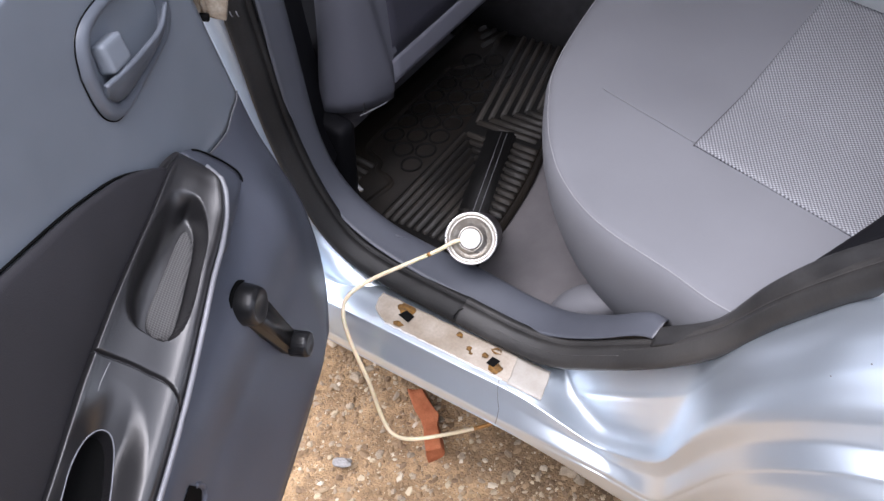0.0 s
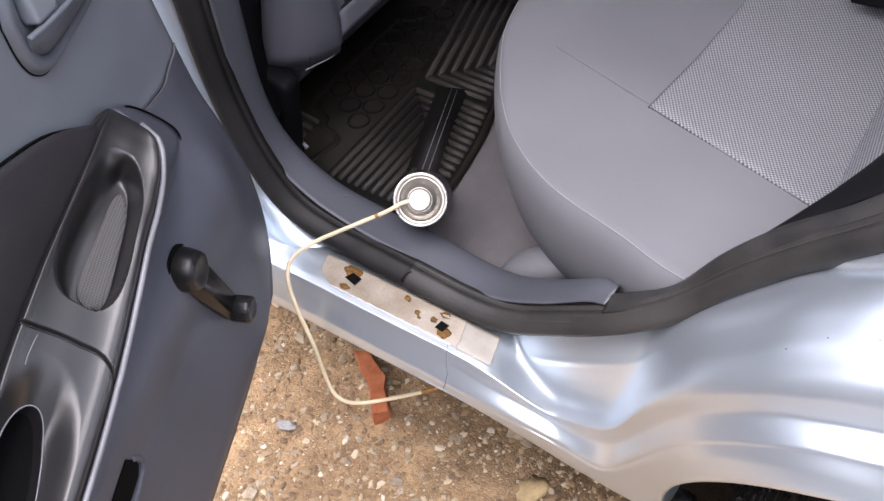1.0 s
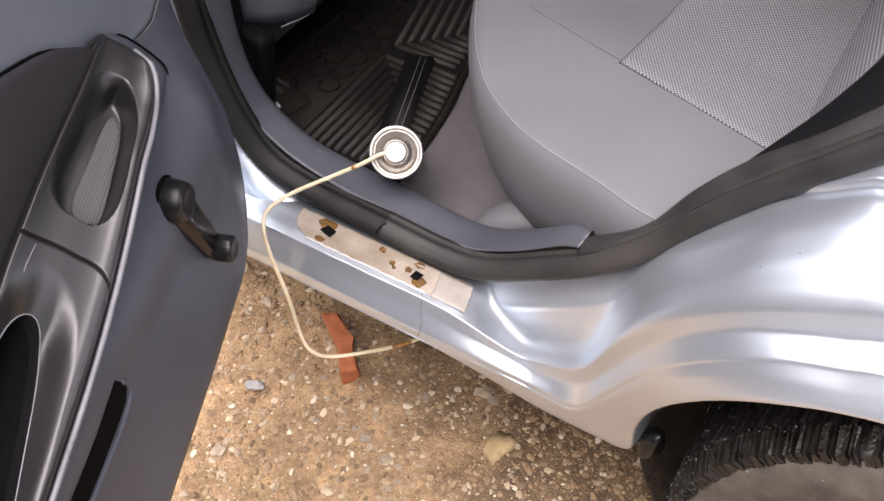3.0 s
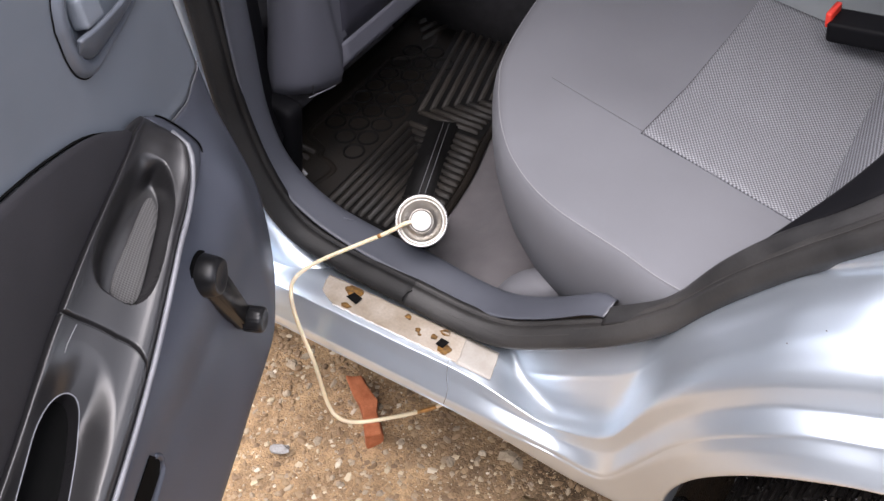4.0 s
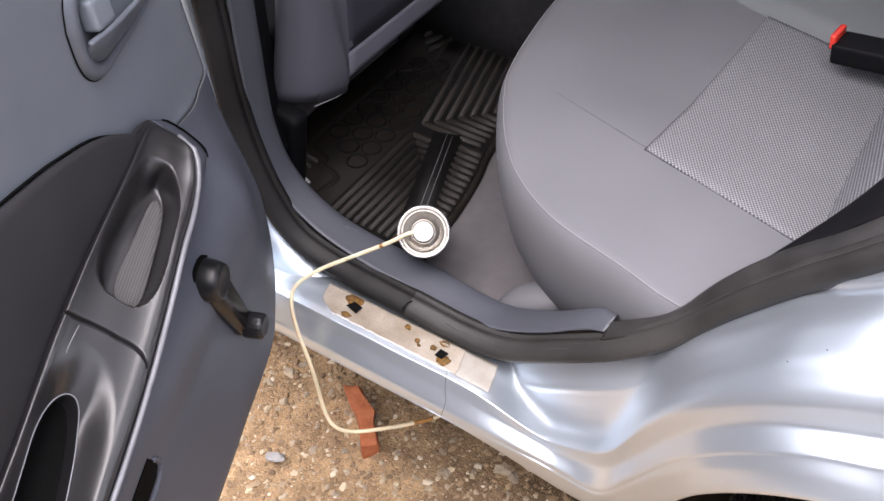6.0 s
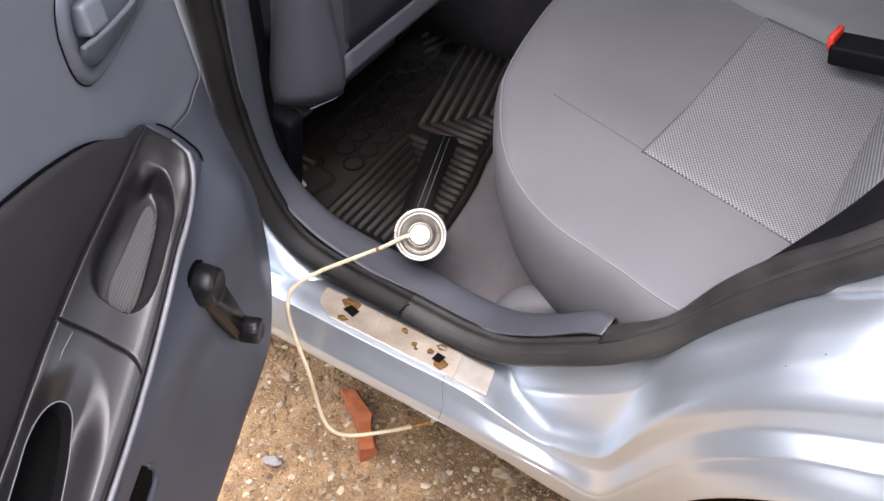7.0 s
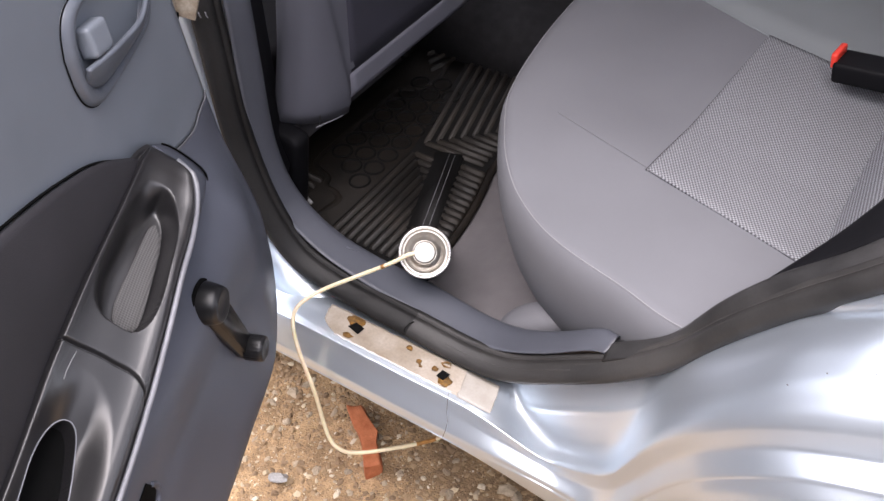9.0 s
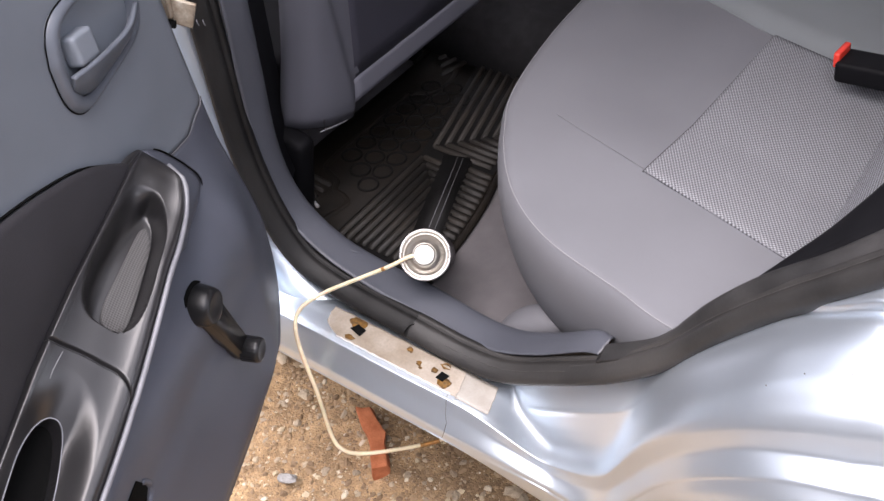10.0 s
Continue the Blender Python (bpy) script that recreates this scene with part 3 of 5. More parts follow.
def skin_off(x, f):
    b = step(x, 0.362, 0.432)
    full = step(x, 0.26, 0.345)
    dip = HOLLOW(f) * step(x, 0.198, 0.255) * (1 - full) + RECESS(f) * full
    dip += 0.0017 * math.exp(-((f - 0.37) / 0.035) ** 2) * step(x, 0.27, 0.33)
    d = OVER_SILL(f) * (1 - step(x, 0.19, 0.28)) + dip * (1 - b) + WING(f) * b
    d += 0.014 * step(x, 0.40, 0.475) * (1 - step(x, 0.48, 0.70)) * step(f, 0.05, 0.45) * (1 - step(f, 0.6, 1.0))
    g = gutter(x)
    return d + step(x, 0.455, 0.52) * (0.0040 * math.exp(-((f - g + 0.06) / 0.035) ** 2) - 0.0075 * math.exp(-((f - g) / 0.035) ** 2))


def cut_corners(pts, times, tight=0.14):
    out = [pts[0]]
    for p, q in zip(pts, pts[1:]):
        out += [p.lerp(q, tight), p.lerp(q, 1 - tight)]
    pts = out + [pts[-1]]
    for _ in range(times):
        out = [pts[0]]
        for p, q in zip(pts, pts[1:]):
            out += [p.lerp(q, 0.25), p.lerp(q, 0.75)]
        pts = out + [pts[-1]]
    return pts


body_rows = []
for top_, *rest in zip(*LINES):
    low = [*rest, rest[-1] + Vector((0.002, 0.07, -0.008))]
    x = rest[0].x
    top_part = [top_.lerp(rest[0], f) + Vector((0, -0.6, 0.8)) * skin_off(x, f) for f in np.linspace(0, 1, 52)]
    body_rows.append(top_part[:-2] + cut_corners([top_part[-3]] + low, 2)[1:])
part("side_panel", grid_mesh(body_rows), PAINT, car, "silver painted sill and rear wing")

# bare strip along the sill, with square clip holes and rust
bare_front = curve1([(-0.020, -0.016), (-0.016, -0.026), (-0.009, -0.042), (0.004, -0.050), (0.012, -0.053), (0.022, -0.054)])
bare_rows = []
for k in np.linspace(0, 1, 70):
    r = []
    for v in np.linspace(0, 1, 12):
        y = 0.021 - 0.040 * v + 0.0012 * noise.noise(Vector((k * 14, v, 4)))
        x0 = bare_front(y) + 0.002 * noise.noise(Vector((1, y * 160, 0)))
        r.append(Vector((x0 + (0.190 + 0.008 * v - x0) * k, y, 0.3228)))
    bare_rows.append(r)
part("bare_patch", thicken(grid_mesh(bare_rows), 0.0003), BARE, car, "bare beige scraped strip on the sill")
part("chipped_edge", tube([Vector((x, -0.0192 + 0.0012 * noise.noise(Vector((x * 130, 0, 0))), 0.3230)) for x in np.linspace(-0.02, 0.158, 110)], 0.0011, 6), CHIPPED, car, "white chipped paint edge")


def lump(cx, cy, r, sx, sy, seed, z=0.3236, turn=0.0):
    bm = bmesh.new()
    vs = []
    for i in range(20):
        a = 2 * math.pi * i / 20
        k = r * (1 + 0.45 * noise.noise(Vector((math.cos(a) * 1.6, math.sin(a) * 1.6, seed))))
        x, y = k * sx * math.cos(a), k * sy * math.sin(a)
        vs.append(bm.verts.new((cx + x * math.cos(turn) - y * math.sin(turn), cy + x * math.sin(turn) + y * math.cos(turn), z)))
    f = bm.faces.new(vs)
    r2 = bmesh.ops.extrude_face_region(bm, geom=[f])
    bmesh.ops.translate(bm, verts=[v for v in r2["geom"] if isinstance(v, bmesh.types.BMVert)], vec=(0, 0, 0.0006))
    bmesh.ops.recalc_face_normals(bm, faces=bm.faces[:])
    return bm


for cx, cy, r, sx, sy, sd in ((-0.008, 0.0115, 0.0115, 1.25, 0.75, 1.4), (-0.003, -0.0125, 0.0052, 1.3, 0.7, 2.2), (0.1425, -0.009, 0.0085, 1.15, 0.8, 3.1)):
    part("rust_stain", lump(cx, cy, r, sx, sy, sd), RUST, car, "ragged rust round a clip hole")
for hole in (((-0.0113, -0.0009), (0.0085 - 0.001, -0.0052), (0.009, 0.0069), (-0.0056, 0.0101)), ((0.1296, -0.0085), (0.1406, -0.0095), (0.1432, 0.0022), (0.1312, 0.0034))):
    part("clip_hole", slab(hole, 0.0006), DARK, car, "square dark clip hole", smooth=False).matrix_basis = pose(0, 0, 0.3246)
for cx, cy, r, sd in ((0.0759, 0.0119, 0.0042, 5), (0.0800, 0.0095, 0.0018, 5.5), (0.0986, 0.0, 0.0036, 6), (0.1043, -0.0054, 0.0022, 7), (0.1015, -0.003, 0.0016, 7.5), (0.1219, 0.0006, 0.0045, 8)):
    part("rust_spot", lump(cx, cy, r, 1.1, 0.8, sd, 0.3238), RUST, car)
for sd in range(3):
    loop_ = [Vector((0.131 + 0.0055 * math.cos(a) + 0.0015 * sd * math.cos(2 * a + sd), 0.0135 + (0.0045 - 0.001 * sd) * math.sin(a), 0.3240)) for a in np.linspace(0.3 * sd, 5.0 + 0.4 * sd, 16)]
    part("scraped_line", tube(loop_, 0.0005, 5), RUST, car, "dark scraped curl in the filler")

part("primer_patch", thicken(grid_mesh([[Vector((x + 0.010 * v + 0.002 * noise.noise(Vector((x * 70, v * 9, 2))), 0.020 - 0.041 * v + 0.001 * noise.noise(Vector((x * 50, v, 8))), 0.3233)) for v in np.linspace(0, 1, 8)] for x in np.linspace(0.157, 0.204, 24)]), 0.0002), PRIMER, car, "pale primer at the end of the bare strip")

# seams in the filler of the sill
part("filler_seam", tube([(0.156, -0.021, 0.3222), (0.159, -0.0282, 0.3212), (0.163, -0.0368, 0.3078), (0.168, -0.0430, 0.2993), (0.169, -0.0502, 0.2903), (0.167, -0.0530, 0.2800)], 0.0004, 6), SEAM, car, "cracked filler seam across the sill")

# front jamb


def jamb(z):
    dx = curve1([(0.30, 0.20), (0.318, 0.145), (0.335, 0.10), (0.36, 0.066), (0.44, 0.028), (0.54, 0.006), (0.66, -0.012), (0.80, -0.03), (1.3, -0.08)])(z)
    return [Vector((x + dx, y, z)) for x, y in ((-0.55, -0.02), (-0.36, -0.03), (-0.315, -0.012), (-0.285, 0.0), (-0.25, 0.004), (-0.222, 0.014), (-0.205, 0.032), (-0.2, 0.055))]


part("door_pillar", grid_mesh([spline(jamb(z), 30) for z in list(np.linspace(0.31, 0.42, 24)) + list(np.linspace(0.43, 1.3, 40))]), PAINT, car, "silver painted door pillar")
hb = block((0.030, 0.022, 0.045), 0.006, 3, pose(-0.196, -0.008, 0.758, 0, 0, 25))
for v in hb.verts:
    v.co += Vector((1, 0.6, 1)) * 0.003 * noise.noise(v.co * 90)
hinge = part("door_hinge", hb, HINGE, car, "greasy cream and brown door hinge")
part("hinge_pin", lathe([(0.0, 0.030), (0.006, 0.030), (0.0075, 0.027), (0.0065, 0.020), (0.0065, -0.020), (0.0, -0.021)], 20), HINGE, hinge, m=pose(-0.186, -0.020, 0.760))
part("hinge_leaf", block((0.040, 0.005, 0.030), 0.002, 2, pose(-0.180, -0.006, 0.742, 0, 20, 32)), HINGE, hinge)
# near-black block stands in for the shadow under the hinge
part("hinge_shadow_gap", block((0.026, 0.006, 0.008), 0.002, 2, pose(-0.190, -0.018, 0.731, 0, 10, 30)), DARK, hinge, "dark block for the shadow in the hinge gap")
for dx in (0.0, 0.011):
    part("seal_stud", tube([(-0.181 + dx, 0.0175, 0.719 + dx * 0.3), (-0.180 + dx, 0.0172, 0.715 + dx * 0.3), (-0.1785 + dx, 0.0175, 0.7125 + dx * 0.3)], 0.0008, 6), CLIP, car, "small pale fixing stud")

# rubber seal
SEAL = [(-0.245, 0.04, 1.25), (-0.215, 0.038, 0.98), (-0.203, 0.036, 0.80), (-0.198, 0.036, 0.66), (-0.192, 0.036, 0.54), (-0.168, 0.037, 0.435), (-0.125, 0.038, 0.365),
        (-0.06, 0.039, 0.338), (0.05, 0.037, 0.331), (0.15, 0.034, 0.329), (0.215, 0.032, 0.343), (0.285, 0.030, 0.388), (0.348, 0.027, 0.437), (0.405, 0.024, 0.498),
        (0.452, 0.021, 0.570), (0.495, 0.017, 0.628), (0.555, 0.010, 0.702), (0.67, -0.002, 0.845), (0.79, -0.02, 1.03)]


def seal_bm(path, n, section):
    rows = []
    pts = spline(path, n)
    for i, p in enumerate(pts):
        d = (pts[min(i + 1, n - 1)] - pts[max(i - 1, 0)]).normalized()
        s = Vector((0, 1, 0))
        u = d.cross(s).normalized()
        s = u.cross(d).normalized()
        slim = 1 - 0.52 * step(p.x, 0.28, 0.50)
        rows.append([p + s * (a * slim if a < 0 else a) + u * b for a, b in section])
    bm = grid_mesh(rows, True)
    bmesh.ops.recalc_face_normals(bm, faces=bm.faces[:])
    return bm


SECT = [(-0.008, -0.006), (-0.0175, 0.002), (-0.0165, 0.006), (-0.012, 0.0105), (-0.006, 0.0142), (0.000, 0.0165), (0.0065, 0.0180), (0.0070, 0.0166), (0.0076, 0.0166), (0.0082, 0.0190), (0.012, 0.0200), (0.018, 0.017), (0.020, 0.006), (0.018, -0.006)]
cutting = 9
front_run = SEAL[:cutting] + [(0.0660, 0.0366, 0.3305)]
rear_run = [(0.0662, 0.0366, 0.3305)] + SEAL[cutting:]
# one seal in two tones: pillar shade coloured in, rear dusty and sky-lit
part("front_seal", seal_bm(front_run, 80, SECT), SHADED_RUBBER, car, "black rubber door seal on the pillar, in a shaded tone")
part("rear_seal", seal_bm(rear_run, 90, SECT), LIT_DUSTY, car, "dusty worn rubber door seal, in a lit tone")


def seal_streak(x0, x1, a, b, r):
    """A dry scuffed streak along the seal at one place of its section."""
    pts, out = spline(rear_run, 160), []
    for i in range(1, 159):
        if x0 < pts[i].x < x1:
            d = (pts[i + 1] - pts[i - 1]).normalized()
            u = d.cross(Vector((0, 1, 0))).normalized()
            w = 0.0006 * noise.noise(pts[i] * 40 + Vector((a * 900, 0, 0)))
            slim = 1 - 0.52 * step(pts[i].x, 0.28, 0.50)
            out.append(pts[i] + u.cross(d).normalized() * (a * (slim if a < 0 else 1) + w) + u * b)
    part("seal_scuff", tube(out, r, 5), SCUFF, car, "pale dry scuff along the seal")


for streak in ((0.12, 0.30, -0.0062, 0.0140, 0.0004), (0.30, 0.46, 0.0003, 0.0163, 0.0004), (0.40, 0.60, 0.0062, 0.0179, 0.0005)):
    seal_streak(*streak)
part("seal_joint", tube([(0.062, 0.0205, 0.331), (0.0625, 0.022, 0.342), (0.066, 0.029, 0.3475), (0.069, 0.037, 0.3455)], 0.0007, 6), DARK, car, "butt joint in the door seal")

def skin_point(x, f):
    top_, low_ = min(zip(LINES[0], LINES[1]), key=lambda r: abs(r[1].x - x))
    return top_.lerp(low_, f) + Vector((0, -0.6, 0.8)) * skin_off(low_.x, f)


for x, f in ((0.543, 0.595), (0.578, 0.61), (0.615, 0.32), (0.516, 0.66)):
    part("paint_chip", blob(0.0009, (1.3, 0.8, 0.4), x * 90, 0.4, 1), SEAM, car, "dark stone chip in the paint", m=Matrix.Translation(skin_point(x, f)))

# scuff trim along the sill and pillar
trim_out = [(-0.225, 0.05, 1.25), (-0.19, 0.05, 0.98), (-0.175, 0.05, 0.80), (-0.173, 0.05, 0.70), (-0.176, 0.05, 0.62), (-0.173, 0.05, 0.51), (-0.149, 0.05, 0.425), (-0.097, 0.05, 0.379), (-0.025, 0.05, 0.357), (0.05, 0.049, 0.349), (0.12, 0.047, 0.343), (0.181, 0.045, 0.354), (0.242, 0.044, 0.386), (0.297, 0.042, 0.428), (0.322, 0.036, 0.446)]
trim_mid = [(-0.224, 0.088, 1.25), (-0.194, 0.088, 0.98), (-0.177, 0.089, 0.80), (-0.175, 0.09, 0.70), (-0.176, 0.09, 0.62), (-0.176, 0.09, 0.50), (-0.153, 0.09, 0.42), (-0.095, 0.092, 0.372), (-0.03, 0.094, 0.353), (0.05, 0.094, 0.349), (0.13, 0.091, 0.342), (0.187, 0.086, 0.352), (0.245, 0.078, 0.389), (0.30, 0.068, 0.437), (0.325, 0.058, 0.450)]
trim_in = [(x - (0.045 if i < 6 else 0.02 if i < 8 else 0.0), y + 0.018, z - (0.0 if i < 6 else 0.02)) for i, (x, y, z) in enumerate(trim_mid)]
trim_low = [(x - (0.09 if i < 6 else 0.04 if i < 8 else 0.0), y + 0.034, z if i < 6 else max(0.262, z - 0.09)) for i, (x, y, z) in enumerate(trim_mid)]
part("scuff_trim", thicken(grid_mesh(loft([trim_out, trim_mid, trim_in, trim_low], 120, 26)), -0.002), TRIM, car, "blue-grey plastic sill and pillar trim")
part("trim_end", tube(spline([trim_out[-1], (0.3245, 0.044, 0.4495), trim_mid[-1]], 10), 0.0013, 6), CLIP, car, "pale curled end of the sill trim")
# black sheet added between the pillar trim and the front seat
part("pillar_back", grid_mesh([[Vector((x - 0.03 - 0.05 * w, y + 0.012 + 0.085 * w, z)) for w in np.linspace(-0.1, 1, 6)] for x, y, z in trim_mid[:7]]), BLACK, car, "black sheet filling the gap behind the pillar trim")
part("trim_lip", tube(spline([(-0.073, 0.084, 0.365), (-0.062, 0.09, 0.3605), (-0.055, 0.098, 0.352)], 8), 0.0014, 6), TRIM, car, "moulded trim joint")
part("trim_corner", blob(0.05, (1.15, 0.55, 0.55), 7, 0.12, 3), CLIP, car, "pale grey rounded trim corner", m=pose(0.19, 0.140, 0.315, 0, -28, 14))
part("floor_strip", tube(spline([(-0.262, 0.175, 0.335), (-0.23, 0.17, 0.332), (-0.2, 0.16, 0.328)], 8), 0.003, 6), PIPING, car, "pale plastic edge strip")

# black quarter trim beside the backrest
fa = [(0.325, 0.030, 0.438), (0.385, 0.028, 0.490), (0.432, 0.026, 0.558), (0.473, 0.024, 0.617), (0.52, 0.020, 0.678), (0.56, 0.016, 0.724), (0.67, 0.004, 0.86)]
fb = [(0.325, 0.047, 0.447), (0.386, 0.043, 0.503), (0.430, 0.040, 0.581), (0.470, 0.038, 0.638), (0.512, 0.038, 0.684), (0.545, 0.039, 0.724), (0.65, 0.035, 0.86)]
fc = [(0.33, 0.055, 0.440), (0.392, 0.050, 0.497), (0.437, 0.047, 0.577), (0.477, 0.046, 0.636), (0.518, 0.046, 0.682), (0.552, 0.047, 0.722), (0.66, 0.05, 0.86)]
part("seal_flange", thicken(grid_mesh(loft([fa, fb, fc], 70, 14)), 0.003), LIP, car, "dark inner lip of the door seal")
part("lip_line", tube([p + Vector((0, 0.003, 0.0030)) for p in spline(fa[:5], 50)], 0.0006, 5), SCUFF, car, "pale line along the seal lip")
part("flange_scuff", tube([p + Vector((0, -0.001, 0.0016)) for p in spline(fb[1:6], 30)], 0.0006, 5), EDGE, car, "pale scuff line on the seal")
qa = [(0.452, 0.048, 0.605), (0.475, 0.048, 0.64), (0.505, 0.048, 0.676), (0.525, 0.048, 0.70), (0.548, 0.048, 0.724), (0.57, 0.047, 0.75), (0.65, 0.045, 0.85), (0.76, 0.02, 1.0)]
qb = [(0.455, 0.065, 0.600), (0.478, 0.068, 0.638), (0.503, 0.09, 0.672), (0.52, 0.10, 0.703), (0.535, 0.11, 0.732), (0.56, 0.116, 0.775), (0.62, 0.12, 0.85), (0.75, 0.12, 1.0)]
qc = [(0.46, 0.075, 0.54), (0.485, 0.09, 0.555), (0.505, 0.11, 0.58), (0.525, 0.12, 0.61), (0.545, 0.125, 0.65), (0.57, 0.13, 0.70), (0.64, 0.14, 0.80), (0.78, 0.15, 1.0)]
part("quarter_trim", thicken(grid_mesh(loft([qa, qb, qc], 50, 12)), -0.002), BLACK, car, "black plastic quarter trim")

# floor, tunnel side, wheel housing and shell of the cabin
part("cabin_floor", thicken(grid_mesh([[Vector((x, y, 0.258 + 0.004 * noise.noise(Vector((x * 9, y * 9, 0))) + 0.03 * step(x, 0.0, 0.12))) for y in np.linspace(0.10, 1.38, 50)] for x in np.linspace(-1.2, 0.55, 70)]), 0.01), CARPET, car, "dark grey cabin carpet")
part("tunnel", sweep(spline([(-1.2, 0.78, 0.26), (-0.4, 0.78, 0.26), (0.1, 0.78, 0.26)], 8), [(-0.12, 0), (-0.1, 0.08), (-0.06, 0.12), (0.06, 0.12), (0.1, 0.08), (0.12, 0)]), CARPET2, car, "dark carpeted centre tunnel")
arch = []
for i in range(30):
    a = math.pi * (1.22 - 1.22 * i / 29)
    arch.append([Vector((0.78 + 0.325 * math.cos(a), y - 0.03 * math.sin(a), 0.272 + 0.325 * math.sin(a) * 0.97)) for y in (-0.04, 0.02, 0.1, 0.5)])
part("wheel_housing", thicken(grid_mesh(arch), 0.002), MUD, car, "dark muddy wheel housing")
part("housing_wall", block((0.66, 0.02, 0.24), 0.004, 1, pose(0.79, 0.11, 0.345)), MUD, car, "dark inner wall of the wheel housing")
part("underbody", block((1.6, 1.3, 0.02), 0.004, 1, pose(-0.3, 0.72, 0.235)), DARK, car, "dark underbody")
part("rear_underbody", block((1.2, 1.15, 0.02), 0.004, 1, pose(1.08, 0.80, 0.27)), DARK, car, "dark rear underbody")
part("rear_side", block((0.7, 0.05, 0.5), 0.01, 2, pose(1.45, 0.0, 0.52)), PAINT, car, "silver rear corner")
part("roof", block((2.3, 1.25, 0.03), 0.012, 2, pose(-0.25, 0.74, 1.40)), HEADLINER, car, "roof with grey lining")
# unseen; made taller than a real side to cut light into the cabin
part("far_side", block((2.9, 0.06, 0.95), 0.01, 2, pose(-0.1, 1.44, 0.675)), TRIM, car, "far side trim, raised over the windows to cut light")
part("bulkhead", block((0.06, 1.4, 0.75), 0.01, 2, pose(-1.45, 0.72, 0.57)), BLACK, car, "dark dashboard side")
part("rear_bulkhead", block((0.04, 1.3, 0.8), 0.01, 2, pose(0.92, 0.75, 0.60)), BLACK, car, "dark wall behind the rear seat")
part("front_side", block((0.75, 0.06, 0.62), 0.01, 2, pose(-0.90, 0.06, 0.58)), PAINT, car, "silver front door")

# wheel
wheel = part("wheel", lathe([(0.02, 0.055), (0.05, 0.058), (0.11, 0.05), (0.15, 0.035), (0.165, 0.045), (0.172, 0.062), (0.176, 0.064), (0.176, 0.02), (0.16, -0.06), (0.02, -0.06)], 60), RIM, car, "dark steel wheel rim", m=pose(0.79, -0.030, 0.276, 90, 0, 0))
TPROF = [(0.176, 0.058), (0.184, 0.070), (0.205, 0.078), (0.232, 0.081), (0.254, 0.078), (0.264, 0.073), (0.266, 0.0715), (0.2685, 0.072), (0.276, 0.066), (0.281, 0.055), (0.282, 0.0), (0.281, -0.055), (0.27, -0.07), (0.22, -0.08), (0.176, -0.06)]
tyre = part("tyre", lathe(TPROF[:7] + [(0.264, 0.070), (0.262, -0.070)] + TPROF[-3:], 120), TYRE, wheel, "worn dirty black tyre")
part("tread_base", lathe([(0.266, 0.0715), (0.2715, 0.069), (0.277, 0.055), (0.2775, 0.0), (0.277, -0.055), (0.27, -0.07)], 120), TREAD, wheel, "dark tread grooves")
tr = bmesh.new()
rt = random.Random(9)
for i in range(310):
    a = 2 * math.pi * i / 310
    for lo, hi, tw in ((0.050, 0.0745, 0.25), (0.022, 0.047, 0.55), (-0.012, 0.018, -0.4), (-0.04, -0.016, 0.5), (-0.070, -0.043, 0.3)):
        w = 0.0021 + rt.uniform(-0.0009, 0.0009)
        top_r = 0.2850 + rt.uniform(-0.0025, 0.0015)
        jit = rt.uniform(-0.007, 0.007)
        b8 = []
        for h, wk in ((0.272, w * 1.1), (top_r, w * 0.85)):
            for zz in (lo, hi):
                rr = h - (0.009 if abs(zz) > 0.065 else 0)
                for sgn in (-1, 1):
                    an = a + jit + tw * (zz - lo) + sgn * wk / h
                    rj, zj = rr + rt.uniform(-0.0012, 0.0008), zz + rt.uniform(-0.002, 0.002)
                    b8.append(tr.verts.new((rj * math.cos(an), rj * math.sin(an), zj)))
        for q in ((0, 1, 3, 2), (4, 6, 7, 5), (0, 4, 5, 1), (2, 3, 7, 6), (0, 2, 6, 4), (1, 5, 7, 3)):
            tr.faces.new([b8[j] for j in q])
bmesh.ops.recalc_face_normals(tr, faces=tr.faces[:])
part("tread", tr, TREAD, wheel, "worn tread blocks", smooth=False)
# small pale triangles painted in as glints off the wet tyre
fl = bmesh.new()
for _ in range(90):
    a, zz = rt.uniform(math.pi * 0.72, math.pi * 1.2), rt.uniform(0.035, 0.08)
    rr = 0.2845 - max(zz - 0.055, 0) * 0.9 if zz < 0.073 else rt.uniform(0.23, 0.268)
    q0 = Vector((rr * math.cos(a), rr * math.sin(a), zz + 0.001))
    w = rt.uniform(0.0008, 0.0022)
    fl.faces.new([fl.verts.new(q0 + Vector((rt.uniform(-w, w), rt.uniform(-w, w), rt.uniform(-w, w) * 0.6))) for _ in range(3)])
fl = thicken(fl, 0.0006)
tagged(part("glint_flecks", fl, EDGE, wheel, smooth=False), "pale flecks for the glints on the wet tread", kind="stuff")
part("arch_buffer", blob(0.0165, (0.8, 1.0, 1.9), 5, 0.35, 3), GLOSSY, car, "wet glossy black rubber buffer in the arch", m=pose(0.468, -0.058, 0.305, 12, 14, 0))

# ---- open rear door ----
TH = radians(67)
HU, HV = -0.03, -0.14
DOOR = pose(HU * math.cos(TH) + HV * math.sin(TH), -HU * math.sin(TH) + HV * math.cos(TH), 0, 0, 0, -67)


def D(u, v, z):
    return Vector((u - HU, v - HV, z))


hinge_edge = curve1([(0.26, 0.10), (0.285, 0.05), (0.30, 0.028), (0.345, -0.003), (0.40, -0.018), (0.47, -0.019), (0.56, -0.010), (0.68, 0.012), (0.81, 0.034), (0.95, 0.05)])
